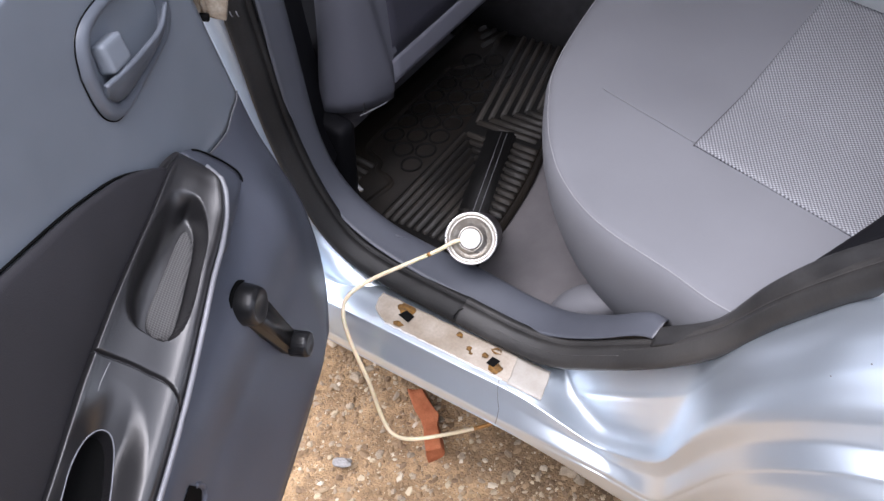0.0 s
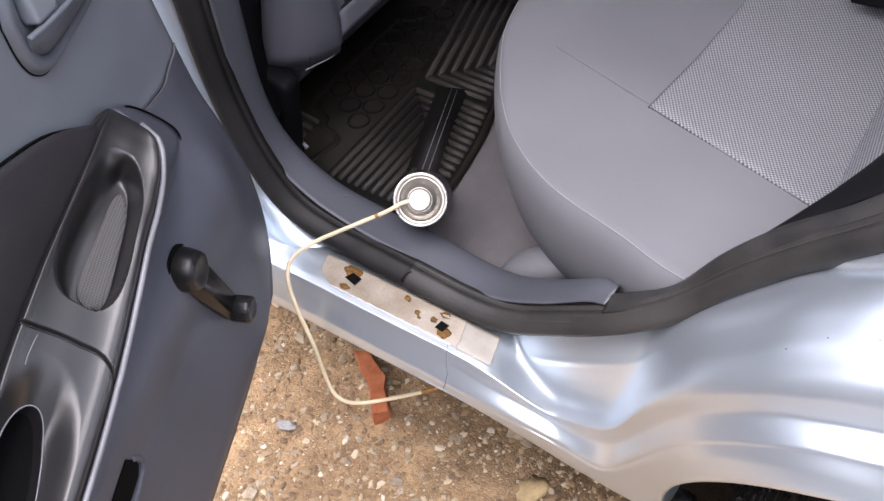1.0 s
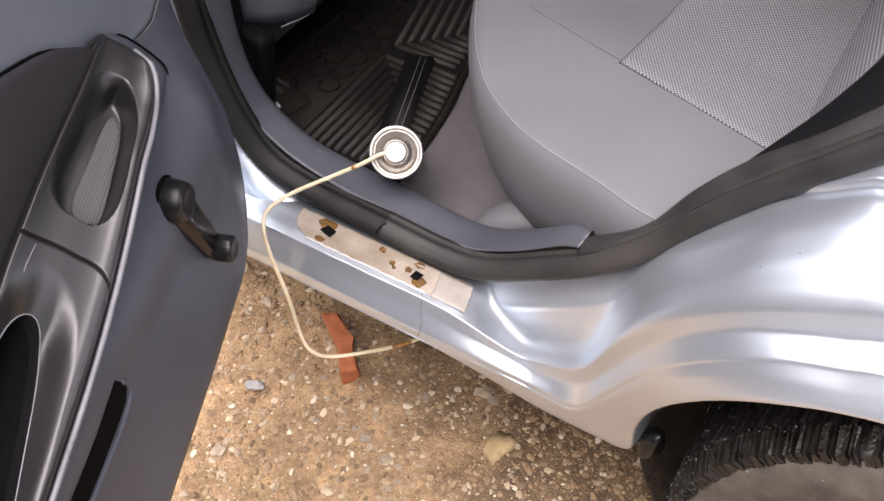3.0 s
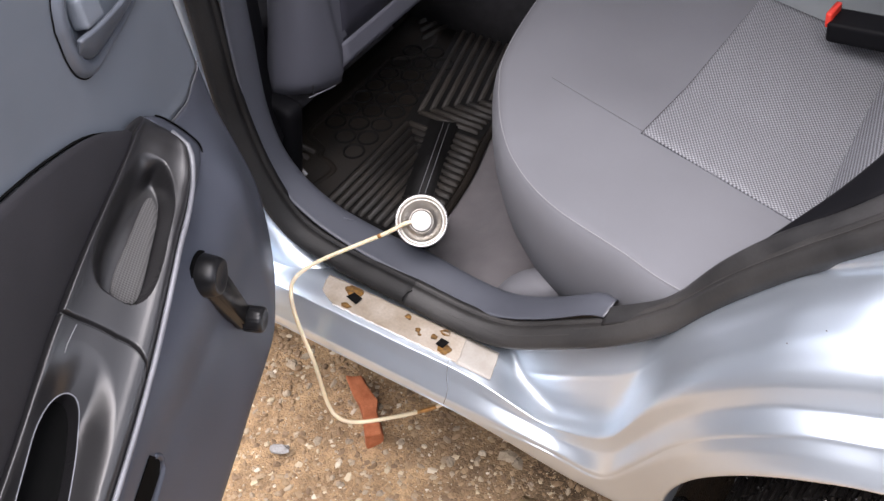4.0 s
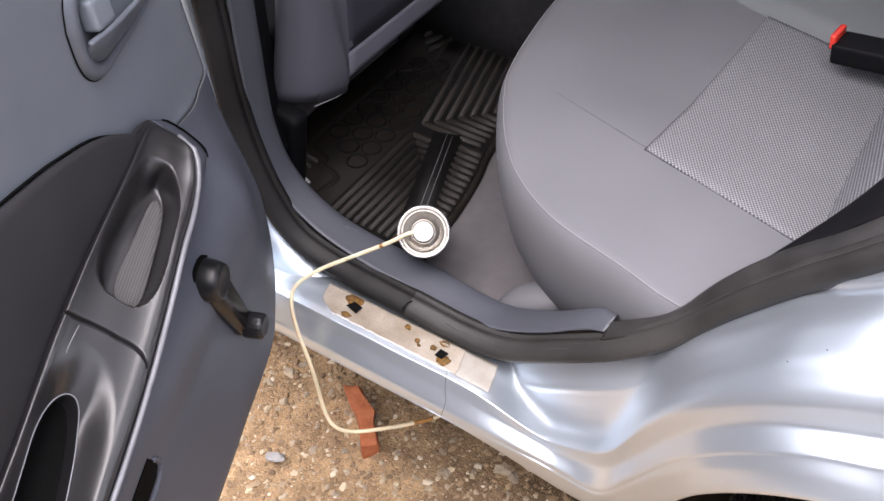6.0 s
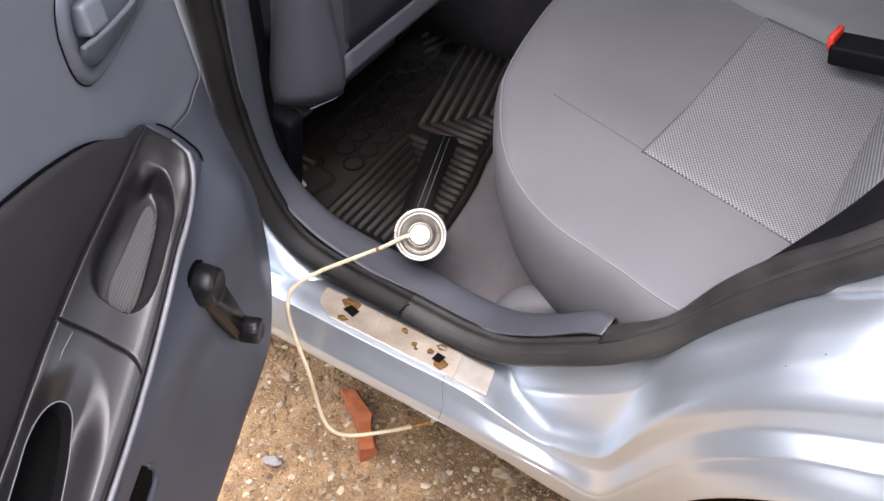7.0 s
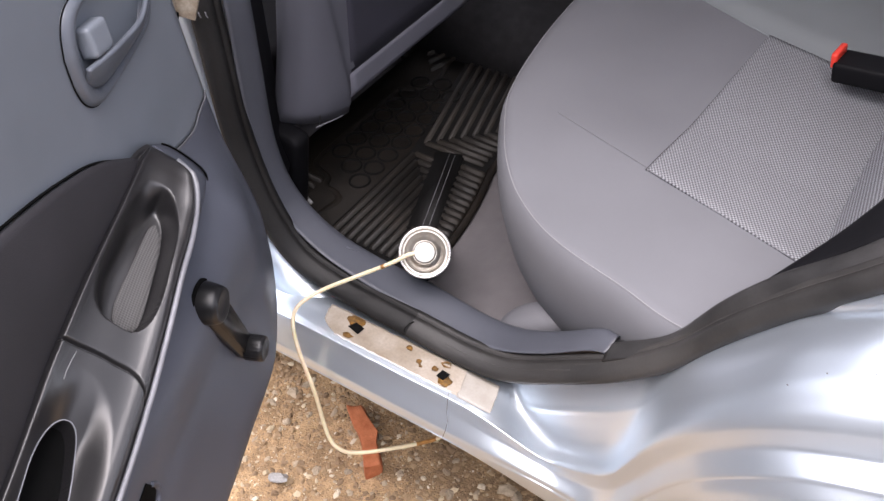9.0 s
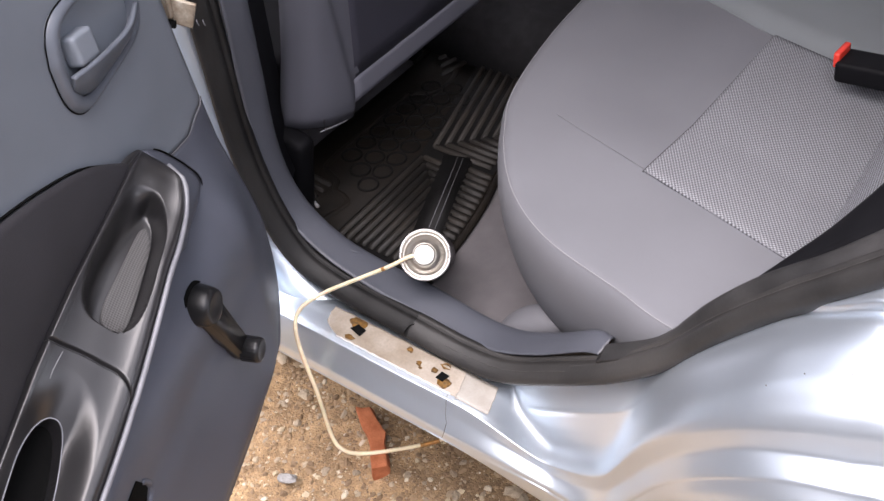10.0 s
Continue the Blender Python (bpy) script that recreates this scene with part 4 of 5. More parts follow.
bottom_edge = curve1([(-0.02, 0.318), (0.03, 0.296), (0.10, 0.279), (0.2, 0.271), (0.32, 0.262), (0.6, 0.255), (0.85, 0.26)])


ridge_v = curve1([(0.135, -0.090), (0.15, -0.070), (0.163, -0.059), (0.178, -0.063), (0.197, -0.060), (0.226, -0.055), (0.257, -0.052), (0.29, -0.050), (0.5, -0.050), (0.8, -0.055)])
ridge_z = curve1([(0.135, 0.710), (0.15, 0.708), (0.163, 0.7064), (0.178, 0.701), (0.197, 0.692), (0.226, 0.6855), (0.257, 0.680), (0.29, 0.668), (0.37, 0.636), (0.43, 0.615), (0.5, 0.596), (0.8, 0.55)])
arm_left = curve1([(0.135, 0.735), (0.19, 0.730), (0.24, 0.722), (0.32, 0.710), (0.355, 0.702), (0.386, 0.694), (0.442, 0.673), (0.6, 0.63), (0.8, 0.60)])


def panel_v(u, z):
    base = -0.100 - 0.018 * step(z, 0.48, 0.64)
    inner = step(u - hinge_edge(z), 0.0, 0.11) * step(z - bottom_edge(u), 0.0, 0.09)
    under = 1 - step(u, 0.15, 0.19) * step(z, ridge_z(u) - 0.05, ridge_z(u) - 0.02)
    bulge = 0.027 * inner * (1 - step(z, 0.58, 0.70)) + 0.016 * inner * step(z, 0.5, 0.58) * (1 - step(z, 0.58, 0.70))
    fold = 0.004 * step(u - hinge_edge(z), 0.0, 0.012) - 0.004
    behind = step(u, 0.37, 0.40) * step(z, ridge_z(u) - 0.024, ridge_z(u) - 0.010) * (1 - step(z, arm_left(u) - 0.012, arm_left(u)))
    return base + bulge * under + fold - 0.06 * behind


joint_z = curve1([(-0.02, 0.690), (0.012, 0.684), (0.03, 0.679), (0.06, 0.682), (0.09, 0.688), (0.125, 0.702), (0.16, 0.714), (0.3, 0.715), (0.85, 0.70)])


def panel_uz(a, w):
    u0 = -0.02 + 0.87 * a
    low, mid = bottom_edge(u0), joint_z(u0)
    z = low + (mid - low) * w / 0.6 if w < 0.6 else mid + (0.95 - mid) * (w - 0.6) / 0.4
    h = hinge_edge(z)
    return h + (0.85 - h) * a, z


def panel_rows(w0, w1, n, lift=0.0):
    out = []
    for w in np.linspace(w0, w1, n):
        r = []
        for a in np.linspace(0, 1, 150):
            u, z = panel_uz(a, w)
            r.append(D(u, panel_v(u, z) + lift, z))
        out.append(r)
    return out


# painted shell behind the panel
ring_uz = [panel_uz(a, 0) for a in np.linspace(0, 1, 40)] + [panel_uz(1, w) for w in np.linspace(0, 1, 20)[1:]] + [panel_uz(a, 1) for a in np.linspace(1, 0, 20)[1:]] + [panel_uz(0, w) for w in np.linspace(1, 0, 40)[1:-1]]
shell = bmesh.new()
va = [shell.verts.new(D(u + 0.002, panel_v(u, z) - 0.006, z + 0.001)) for u, z in ring_uz]
vb = [shell.verts.new(D(u + 0.004, -0.20 + 0.02 * step(z, 0.6, 0.95), z + 0.001)) for u, z in ring_uz]
k = len(va)
for i in range(k):
    shell.faces.new((va[i], va[(i + 1) % k], vb[(i + 1) % k], vb[i]))
shell.faces.new(vb)
bmesh.ops.recalc_face_normals(shell, faces=shell.faces[:])
door = sharp(part("rear_door", shell, PAINT, car, "open rear door with blue-grey trim and black armrest", m=DOOR), 40)
part("upper_panel", thicken(grid_mesh(panel_rows(0.6, 1, 46)), -0.003), PANEL, door, "pale blue-grey padded upper door panel")
part("lower_panel", thicken(grid_mesh(panel_rows(0, 0.6, 70, 0.0008)), -0.003), LOWER, door, "dark blue-grey plastic lower door panel")


# upper panel joint
part("panel_joint", tube([D(u, panel_v(u, z) + 0.0009, z) for u, z in (panel_uz(a, 0.6) for a in np.linspace(0.0, 0.13, 24))], 0.0008, 6), SEAM, door, "worn joint line between the door panels")

# dark cloth insert
pock_top = curve1([(0.165, 0.716), (0.18, 0.730), (0.20, 0.7455), (0.229, 0.766), (0.284, 0.789), (0.3565, 0.809), (0.5, 0.838), (0.8, 0.86)])
part("cloth_insert", thicken(grid_mesh([[D(u, -0.1145 + 0.005 * math.sin(math.pi * b) ** 0.5 * step(u, 0.165, 0.2), arm_left(u) - 0.02 + (pock_top(u) - arm_left(u) + 0.02) * b) for b in np.linspace(0, 1, 16)] for u in np.linspace(0.165, 0.84, 60)]), -0.004), INSERT, door, "dark cloth door insert")

part("insert_gap", tube([D(u, -0.1165, pock_top(u) + 0.0008) for u in np.linspace(0.185, 0.84, 50)], 0.0012, 6), DARK, door, "dark gap over the cloth insert")

# armrest with pull cup and pocket
crown = curve1([(-0.05, -0.0060), (0.0, -0.0068), (0.030, -0.0085), (0.048, -0.0090), (0.064, -0.0068), (0.082, -0.0015), (0.10, 0.0010), (0.12, 0.0010), (0.16, 0.0), (0.5, 0.001), (0.77, 0.0050), (0.83, 0.0072), (0.885, 0.0074), (0.915, 0.0052), (0.942, 0.0018), (0.972, -0.0005), (1.0, 0.0)])
cup_far = curve1([(0.19, 0.72), (0.21, 0.765), (0.24, 0.81), (0.27, 0.825), (0.33, 0.835)])
dish_near = curve1([(0.366, 0.28), (0.372, 0.25), (0.385, 0.17), (0.406, 0.09), (0.427, 0.05), (0.46, 0.04), (0.9, 0.04)])
dish_far = curve1([(0.366, 0.40), (0.372, 0.50), (0.379, 0.62), (0.394, 0.73), (0.417, 0.79), (0.46, 0.83), (0.9, 0.86)])
seam_at = curve1([(-0.12, 0.368), (-0.04, 0.364), (0.24, 0.356), (0.58, 0.353), (0.785, 0.354), (0.925, 0.363), (1.0, 0.367)])


def pocket_mid(u):
    return 0.435 + 1.2 * max(u - 0.44, 0)


def pocket_end(t):
    return 0.402 + 0.048 * (1 - math.sqrt(max(1 - t * t, 0)))


def cup_floor(u):
    """Middle and half width of the cup's floor across the armrest."""
    k = min(max((u - 0.212) / 0.103, 0), 1)
    return 0.635 + 0.010 * k, 0.105 + 0.065 * k


def cup_share(u, b):
    """0 at the cup's rim, 1 on its floor."""
    far = cup_far(u)
    out_ = (abs((u - 0.2605) / 0.0665) ** 3.2 + abs((b - (0.12 + far) / 2) / ((far - 0.12) / 2)) ** 3.2) ** (1 / 3.2)
    mid, half = cup_floor(u)
    in_ = (abs((u - 0.2650) / 0.0530) ** 3.6 + abs((b - mid) / half) ** 3.6) ** (1 / 3.6)
    if out_ >= 1 or in_ <= 1:
        return 0.0 if out_ >= 1 else 1.0
    w = (1 - out_) / (1 - out_ + 0.55 * (in_ - 1))
    return step(1 - (1 - w) ** 2.4, 0.0, 1.0)


def arm_depth(u, b, hole):
    cup = 0.027 * cup_share(u, b)
    near, far = dish_near(u), dish_far(u)
    d = (b - near) / (far - near)
    dish = 0.020 * step(d, 0.0, 0.5) * (1 - step(d, 0.72, 1.0)) * step(u, 0.368, 0.43)
    t = (b - pocket_mid(u)) / 0.215
    pocket = 0.036 * step(u - pocket_end(t), 0.0, 0.006) * (1 - step(abs(t), 0.93, 1.0)) if abs(t) < 1 else 0.0
    seam = 0.004 * math.exp(-((u - seam_at(b)) / 0.0012) ** 2)
    return cup + dish + pocket * hole + seam


def arm_point(u, b, hole=1.0):
    """b runs across: 0 at the cloth, 1 at the worn edge, beyond it down to the panel."""
    rv, rz = ridge_v(u), ridge_z(u)
    av, az = -0.108, arm_left(u) + 0.010 * step(u, 0.135, 0.19)
    v, z = av + (rv - av) * b, az + (rz - az) * b
    if b > 1:
        v, z = rv - 0.22 * (b - 1), rz - 0.008 * step(b, 1.0, 1.03) - 0.07 * (b - 1)
    else:
        length = math.hypot(rv - av, rz - az)
        nv, nz = (az - rz) / length, (rv - av) / length
        h = crown(b) * step(u, 0.15, 0.20) - arm_depth(u, b, hole)
        v, z = v + nv * h, z + nz * h
    q = min(max((u - 0.156) / 0.03, 0), 1)
    c = math.sqrt(1 - (1 - q) ** 2)
    return D(u, -0.112 + (v + 0.112) * c, 0.729 + (z - 0.729) * c)


us = sorted(set(list(np.linspace(0.156, 0.84, 200)) + list(np.linspace(0.188, 0.334, 110)) + list(np.linspace(0.156, 0.19, 24)) + list(np.linspace(0.350, 0.370, 40)) + list(np.linspace(0.392, 0.45, 60)) + list(np.linspace(0.45, 0.62, 90))))
across_b = list(np.linspace(-0.05, 0.13, 54)) + list(np.linspace(0.135, 0.74, 150)) + list(np.linspace(0.745, 1.0, 50)) + [1.012, 1.03, 1.08, 1.15, 1.24]
part("armrest", grid_mesh([[arm_point(u, b) for b in across_b] for u in us]), BLACKP, door, "black moulded armrest with pull cup")
# tube paler than the panel, so its colour carries the edge highlight
part("ridge_line", tube([arm_point(u, 1.0) + Vector((0, 0.0002, 0.0003)) for u in np.linspace(0.160, 0.8, 90)], 0.0025, 10), RIDGE, door, "pale armrest edge with its highlight in the colour")


# thin flange that stands past the armrest's upper end
fl_out = spline([D(0.152, -0.1125, 0.7270), D(0.127, -0.1125, 0.7070), D(0.098, -0.108, 0.666), D(0.094, -0.100, 0.6447), D(0.109, -0.100, 0.6297), D(0.134, -0.100, 0.622), D(0.148, -0.099, 0.613)], 28)
fl_in = [arm_point(u, 1.05) for u in np.linspace(0.160, 0.235, 28)]
part("armrest_flange", thicken(grid_mesh([[a.lerp(b, k) + Vector((0, 0.0045 * math.sin(math.pi * k), 0)) for k in np.linspace(0, 1, 9)] for a, b in zip(fl_out, fl_in)]), 0.002), LOWER, door, "blue-grey flange round the armrest end")
part("flange_edge", tube([p + Vector((0, 0.0012, 0)) for p in fl_out[3:16]], 0.0010, 6), DARK, door, "dark line along the flange")
part("flange_pale_line", tube([p + Vector((0, 0.0016, 0)) for p in fl_out[15:]], 0.0005, 6), EDGE, door, "pale line along the flange edge")

# pull cup pad
def pad_point(k, a):
    u = 0.216 + 0.100 * k
    mid, half = cup_floor(u)
    half *= 0.96 * max(1 - abs(2 * k - 1) ** 5, 0) ** 0.4
    p = arm_point(u, mid + half * a)
    return p + Vector((0, 0.0012, 0.0036 - 0.0028 * abs(a) ** 8))


PADM = weave("perforated_pad", (0.062, 0.0612, 0.061), (0.120, 0.117, 0.116), 0.0027, 0.0027, 45, 0.3)
part("cup_pad", grid_mesh([[pad_point(k, a) for a in np.linspace(-1, 1, 11)] for k in np.linspace(0, 1, 26)]), PADM, door, "grey perforated pad in the pull cup")
rim_ub = [(u, pocket_mid(u) - 0.215) for u in np.linspace(0.62, 0.46, 24)] + [(pocket_end(t), pocket_mid(pocket_end(t)) + 0.215 * t) for t in np.linspace(-0.99, 0.99, 60)] + [(u, pocket_mid(u) + 0.215) for u in np.linspace(0.46, 0.62, 24)]
part("pocket_rim", tube([arm_point(u, b, 0.0) + Vector((0, 0.0003, 0.0002)) for u, b in rim_ub], 0.0006, 6), RIDGE, door, "pale pocket rim")
# black sheet inside the pocket gives it the shade of a deep bin
part("pocket_shade", grid_mesh([[arm_point(u, pocket_mid(u) + 0.228 * t, 0.0) - Vector((0, 0.0095, 0.0095)) for t in np.linspace(-1, 1, 24)] for u in np.linspace(0.398, 0.62, 40)]), DARK, door, "black sheet for the shade inside the pocket")
part("scratch", tube([arm_point(u, b) + Vector((0, 0, 0.0004)) for u, b in ((0.361, 0.25), (0.368, 0.24), (0.378, 0.23), (0.384, 0.235))], 0.0005, 5), PIPING, door, "pale scratch")

for (u0, z0), (u1, z1) in (((0.10, 0.62), (0.106, 0.598)), ((0.055, 0.52), (0.06, 0.50)), ((0.31, 0.37), (0.32, 0.345)), ((0.20, 0.47), (0.225, 0.425)), ((0.255, 0.505), (0.262, 0.475)), ((0.13, 0.555), (0.139, 0.53))):
    part("scratch", tube([D(u0 + (u1 - u0) * k, panel_v(u0 + (u1 - u0) * k, z0 + (z1 - z0) * k) + 0.0002, z0 + (z1 - z0) * k) for k in (0, 0.25, 0.5, 0.75, 1)], 0.0002, 5), SCRATCH, door, "faint scratch")

# lower slot
SLOT = [(0.380, 0.545), (0.3705, 0.526), (0.368, 0.514), (0.375, 0.5055), (0.392, 0.502), (0.43, 0.4985), (0.60, 0.492), (0.60, 0.518), (0.4576, 0.528), (0.425, 0.532), (0.398, 0.540)]
sl = bmesh.new()
sl.faces.new([sl.verts.new(D(u, panel_v(u, z) + 0.0012, z)) for u, z in SLOT])
bmesh.ops.triangulate(sl, faces=sl.faces[:])
sl = thicken(sl, 0.0008)
part("slot", sl, DARK, door, "dark slot opening", smooth=False)
slot_edge = [tuple(p[:2]) for p in spline([(0.372, 0.530, 0), (0.3650, 0.519, 0), (0.3635, 0.508, 0), (0.370, 0.4995, 0), (0.40, 0.4925, 0), (0.44, 0.4915, 0), (0.60, 0.485, 0)], 40)]
part("slot_lip", tube([D(u, panel_v(u, z) + 0.0008, z) for u, z in slot_edge], 0.0030, 8), LOWER, door, "raised slot lip")


# inner handle
BEZ = [(0.09 + (u - 0.09) * 0.955, z) for u, z in [(a - 0.006, b - 0.005) for a, b in [(0.235, 0.864), (0.234, 0.838), (0.227, 0.820), (0.211, 0.810), (0.18, 0.811), (0.139, 0.815), (0.108, 0.821), (0.093, 0.833), (0.088, 0.850), (0.092, 0.872), (0.105, 0.888), (0.14, 0.897), (0.19, 0.899), (0.215, 0.895), (0.228, 0.883)]]]
loop = [tuple(p[:2]) for p in spline([(*p, 0) for p in BEZ + BEZ[:1]], 80)][:-1]
cu, cz = 0.156, 0.851
rows = []
for k, lift in ((1.03, -0.003), (1.01, 0.001), (0.97, 0.0045), (0.92, 0.0062), (0.84, 0.0058), (0.79, 0.002), (0.76, -0.006), (0.73, -0.020), (0.66, -0.026), (0.35, -0.028), (0.02, -0.028)):
    rows.append([D(cu + (u - cu) * k, panel_v(u, z) + 0.001 + lift, cz + (z - cz) * k) for u, z in loop])
# thin dark ring draws the bezel's soft shadow on the panel
part("bezel_shadow", tube([D(cu + (u - cu) * 1.02, panel_v(u, z) + 0.0012, cz + (z - cz) * 1.02) for u, z in loop + loop[:2]], 0.0007, 6), DARK, door, "dark line for the soft shadow round the bezel")
part("handle_bezel", grid_mesh(rows, True), GRIP, door, "blue-grey handle recess")
lo_edge = spline([D(0.209, -0.119, 0.8290), D(0.191, -0.117, 0.8185), D(0.159, -0.116, 0.8190), D(0.124, -0.116, 0.8225), D(0.102, -0.117, 0.8310)], 30)
mid_edge = spline([D(0.213, -0.111, 0.8390), D(0.191, -0.108, 0.8330), D(0.159, -0.107, 0.8320), D(0.124, -0.108, 0.8320), D(0.098, -0.111, 0.8400)], 30)
hi_edge = spline([D(0.214, -0.108, 0.8470), D(0.189, -0.104, 0.8455), D(0.159, -0.104, 0.8420), D(0.124, -0.106, 0.8395), D(0.097, -0.111, 0.8460)], 30)
part("lever", thicken(grid_mesh([spline(list(t), 10) for t in zip(lo_edge, mid_edge, hi_edge)]), 0.004), GRIP, door, "blue-grey inner door lever")
part("lock_slide", block((0.029, 0.015, 0.025), 0.0055, 4, Matrix.Translation(D(0.186, -0.112, 0.8565)) @ pose(0, 0, 0, 10, -8, 0)), PANEL, door, "grey square lock slide")

# window crank
def plate(outline, v0, depth, bevel):
    """A plate on the door: an outline in u and z, raised along the door's normal."""
    bm = slab([(u - HU, z) for u, z in outline], depth, bevel)
    bm.transform(Matrix(((1, 0, 0, 0), (0, 0, 1, v0 - HV), (0, 1, 0, 0), (0, 0, 0, 1))))
    bmesh.ops.recalc_face_normals(bm, faces=bm.faces[:])
    return bm


def knob_at(u, v, z):
    return Matrix.Translation(D(u, v, z)) @ pose(0, 0, 0, -90, 0, 0)


HUB, KNOB = Vector((0.206, 0.583)), Vector((0.1645, 0.472))
along = (KNOB - HUB).normalized()
across = Vector((along.y, -along.x))
arm_out = []
for i in range(9):
    a = math.pi * (i / 8)
    arm_out.append(HUB + (across * math.cos(a) - along * math.sin(a)) * 0.0185)
for i in range(9):
    a = math.pi * (i / 8)
    arm_out.append(KNOB + (-across * math.cos(a) + along * math.sin(a)) * 0.0125)
part("crank_washer", lathe([(0, 0.003), (0.0235, 0.003), (0.0245, 0.0)], 40), DARK, door, "dark washer", m=knob_at(*((HUB.x, -0.0765, HUB.y))))
part("crank_hub", lathe([(0, 0.0195), (0.010, 0.0198), (0.0145, 0.0212), (0.0172, 0.0205), (0.0192, 0.016), (0.0208, 0.008), (0.0215, 0.0)], 44), CRANK, door, "black window winder hub", m=knob_at(HUB.x, -0.0745, HUB.y))
part("crank_arm", plate(arm_out, -0.0715, 0.0115, 0.003), CRANK, door, "tapered black crank arm")
ribbed = []
for i in range(72):
    a = 2 * math.pi * i / 72
    k = 1 - 0.035 * (i % 3 == 0)
    ribbed.append([Vector((r * k2 * math.cos(a), r * k2 * math.sin(a), h)) for r, h, k2 in ((0.0125, 0.0, 1), (0.0142, 0.002, k), (0.0142, 0.018, k), (0.0132, 0.0215, 1), (0.0105, 0.0225, 1), (0.0085, 0.0215, 1), (0.0, 0.0212, 1))])
ribbed.append(ribbed[0])
part("crank_knob", grid_mesh(ribbed), CRANK, door, "ribbed turning knob", m=knob_at(KNOB.x, -0.0655, KNOB.y))

# ---- rear seat ----
seat = thing("rear_seat", (0.3, 0.75, 0.26), "grey cloth rear bench seat with woven insert", "car seat")
SM = Matrix.Translation((-0.3, -0.75, -0.26))
OUT = [(0.62, 0.062), (0.5, 0.055), (0.387, 0.061), (0.316, 0.081), (0.237, 0.102), (0.188, 0.124), (0.145, 0.155), (0.115, 0.186), (0.088, 0.222), (0.055, 0.278), (0.030, 0.335), (0.010, 0.43), (-0.004, 0.555), (-0.01, 0.75), (0.0, 1.0), (0.05, 1.2), (0.2, 1.34), (0.5, 1.38), (0.62, 1.38)]
outline = [Vector((p.x, p.y, 0)) for p in spline([(*p, 0) for p in OUT], 150)]


def seat_top(x, y):
    z = 0.515 + 0.003 * step(x, 0.1, 0.3)
    d = (y - 0.262 - (0.33 if x < 0.26 else 0.30) * (0.26 - x)) * 0.95
    z -= (0.112 * min(max(d, 0), 0.12) + 0.07 * min(max(-d, 0), 0.14)) * step(x, 0.08, 0.16)
    return z + 0.0010 * noise.noise(Vector((x * 6, y * 6, 1)))


rows = []
for ins, z in ((0.066, 0.265), (0.036, 0.31), (0.020, 0.34), (0.008, 0.37), (0.0, 0.40), (-0.006, 0.43), (-0.0085, 0.455), (-0.0085, 0.475), (-0.0062, 0.490), (-0.0022, 0.500), (0.0, 0.5035)):
    r = []
    for i, p in enumerate(outline):
        d = (outline[min(i + 1, 149)] - outline[max(i - 1, 0)]).normalized()
        n_ = Vector((d.y, -d.x, 0))
        if n_.dot(Vector((0.4, 0.7, 0)) - p) < 0:
            n_ = -n_
        r.append(Vector((p.x + n_.x * ins, p.y + n_.y * ins, z)))
    rows.append(r)
for k in (0.012, 0.03, 0.06, 0.1, 0.16, 0.24, 0.33, 0.42, 0.52, 0.62, 0.72, 0.82, 0.92, 1.0):
    r = []
    for p in outline:
        sp = Vector((0.46, min(max(p.y, 0.35), 1.05), 0))
        q = p.lerp(sp, k)
        e = min((p - q).length / 0.06, 1.0)
        r.append(Vector((q.x, q.y, 0.5045 + (seat_top(q.x, q.y) - 0.5045) * math.sqrt(1 - (1 - e) ** 2))))
    rows.append(r)
bm = grid_mesh(rows)
bmesh.ops.recalc_face_normals(bm, faces=bm.faces[:])
part("cushion", bm, CLOTH, seat, "plain grey cloth cushion", m=SM)
pip = [Vector((p.x, p.y, 0.5045)) for p in outline[12:-12]]
part("piping", tube(pip, 0.0008, 6), SEATPIPE, seat, "dark grey edge seam", m=SM)
# woven insert
def ins_pt(x, y):
    return Vector((x, y, seat_top(x, y) + 0.0026))


ix = np.linspace(0, 1, 40)
part("woven_insert", thicken(grid_mesh([[ins_pt((0.262 + 0.018 * b) + (0.525 - 0.262) * a, 0.258 + (0.640 - 0.258 - 0.070 * a) * b - 0.078 * a * (1 - b)) for b in ix] for a in ix]), -0.003), WEAVE, seat, "light woven cloth insert", m=SM)
part("insert_seam", tube([ins_pt(0.261 + 0.018 * b, 0.256 + 0.35 * b) - Vector((0, 0, 0.001)) for b in np.linspace(0, 1, 20)], 0.0010, 6), THREAD, seat, m=SM)
part("side_seam", tube([Vector((x, 0.262 + 0.33 * (0.26 - x), seat_top(x, 0.262 + 0.33 * (0.26 - x)) + 0.0006)) for x in np.linspace(0.115, 0.26, 30)], 0.0006, 6), SEATSEAM, seat, m=SM)
# centre section
centre_edge = curve1([(0.0, 0.755), (0.10, 0.715), (0.192, 0.676), (0.274, 0.640), (0.371, 0.611), (0.52, 0.568)])


def centre_pt(x, k):
    y = centre_edge(x) + (0.97 - centre_edge(x)) * k
    return Vector((x, y, seat_top(x, y) - 0.002 + 0.013 * step(k, 0.0, 0.12) - 0.03 * (1 - step(x, 0.0, 0.08))))


part("centre_cushion", thicken(grid_mesh([[centre_pt(x, k * k) for k in np.linspace(0, 1, 40)] for x in np.linspace(0.015, 0.52, 40)]), 0.004), CLOTH3, seat, "green-grey centre cushion", m=SM)
# backrest
brows = []
for z in np.linspace(0.46, 1.12, 26):
    off = 0.468 + 0.28 * (z - 0.46)
    brows.append([Vector((off + 0.04 * step(abs(y - 0.72), 0.45, 0.66), y, z)) for y in np.linspace(0.15, 1.36, 50)])
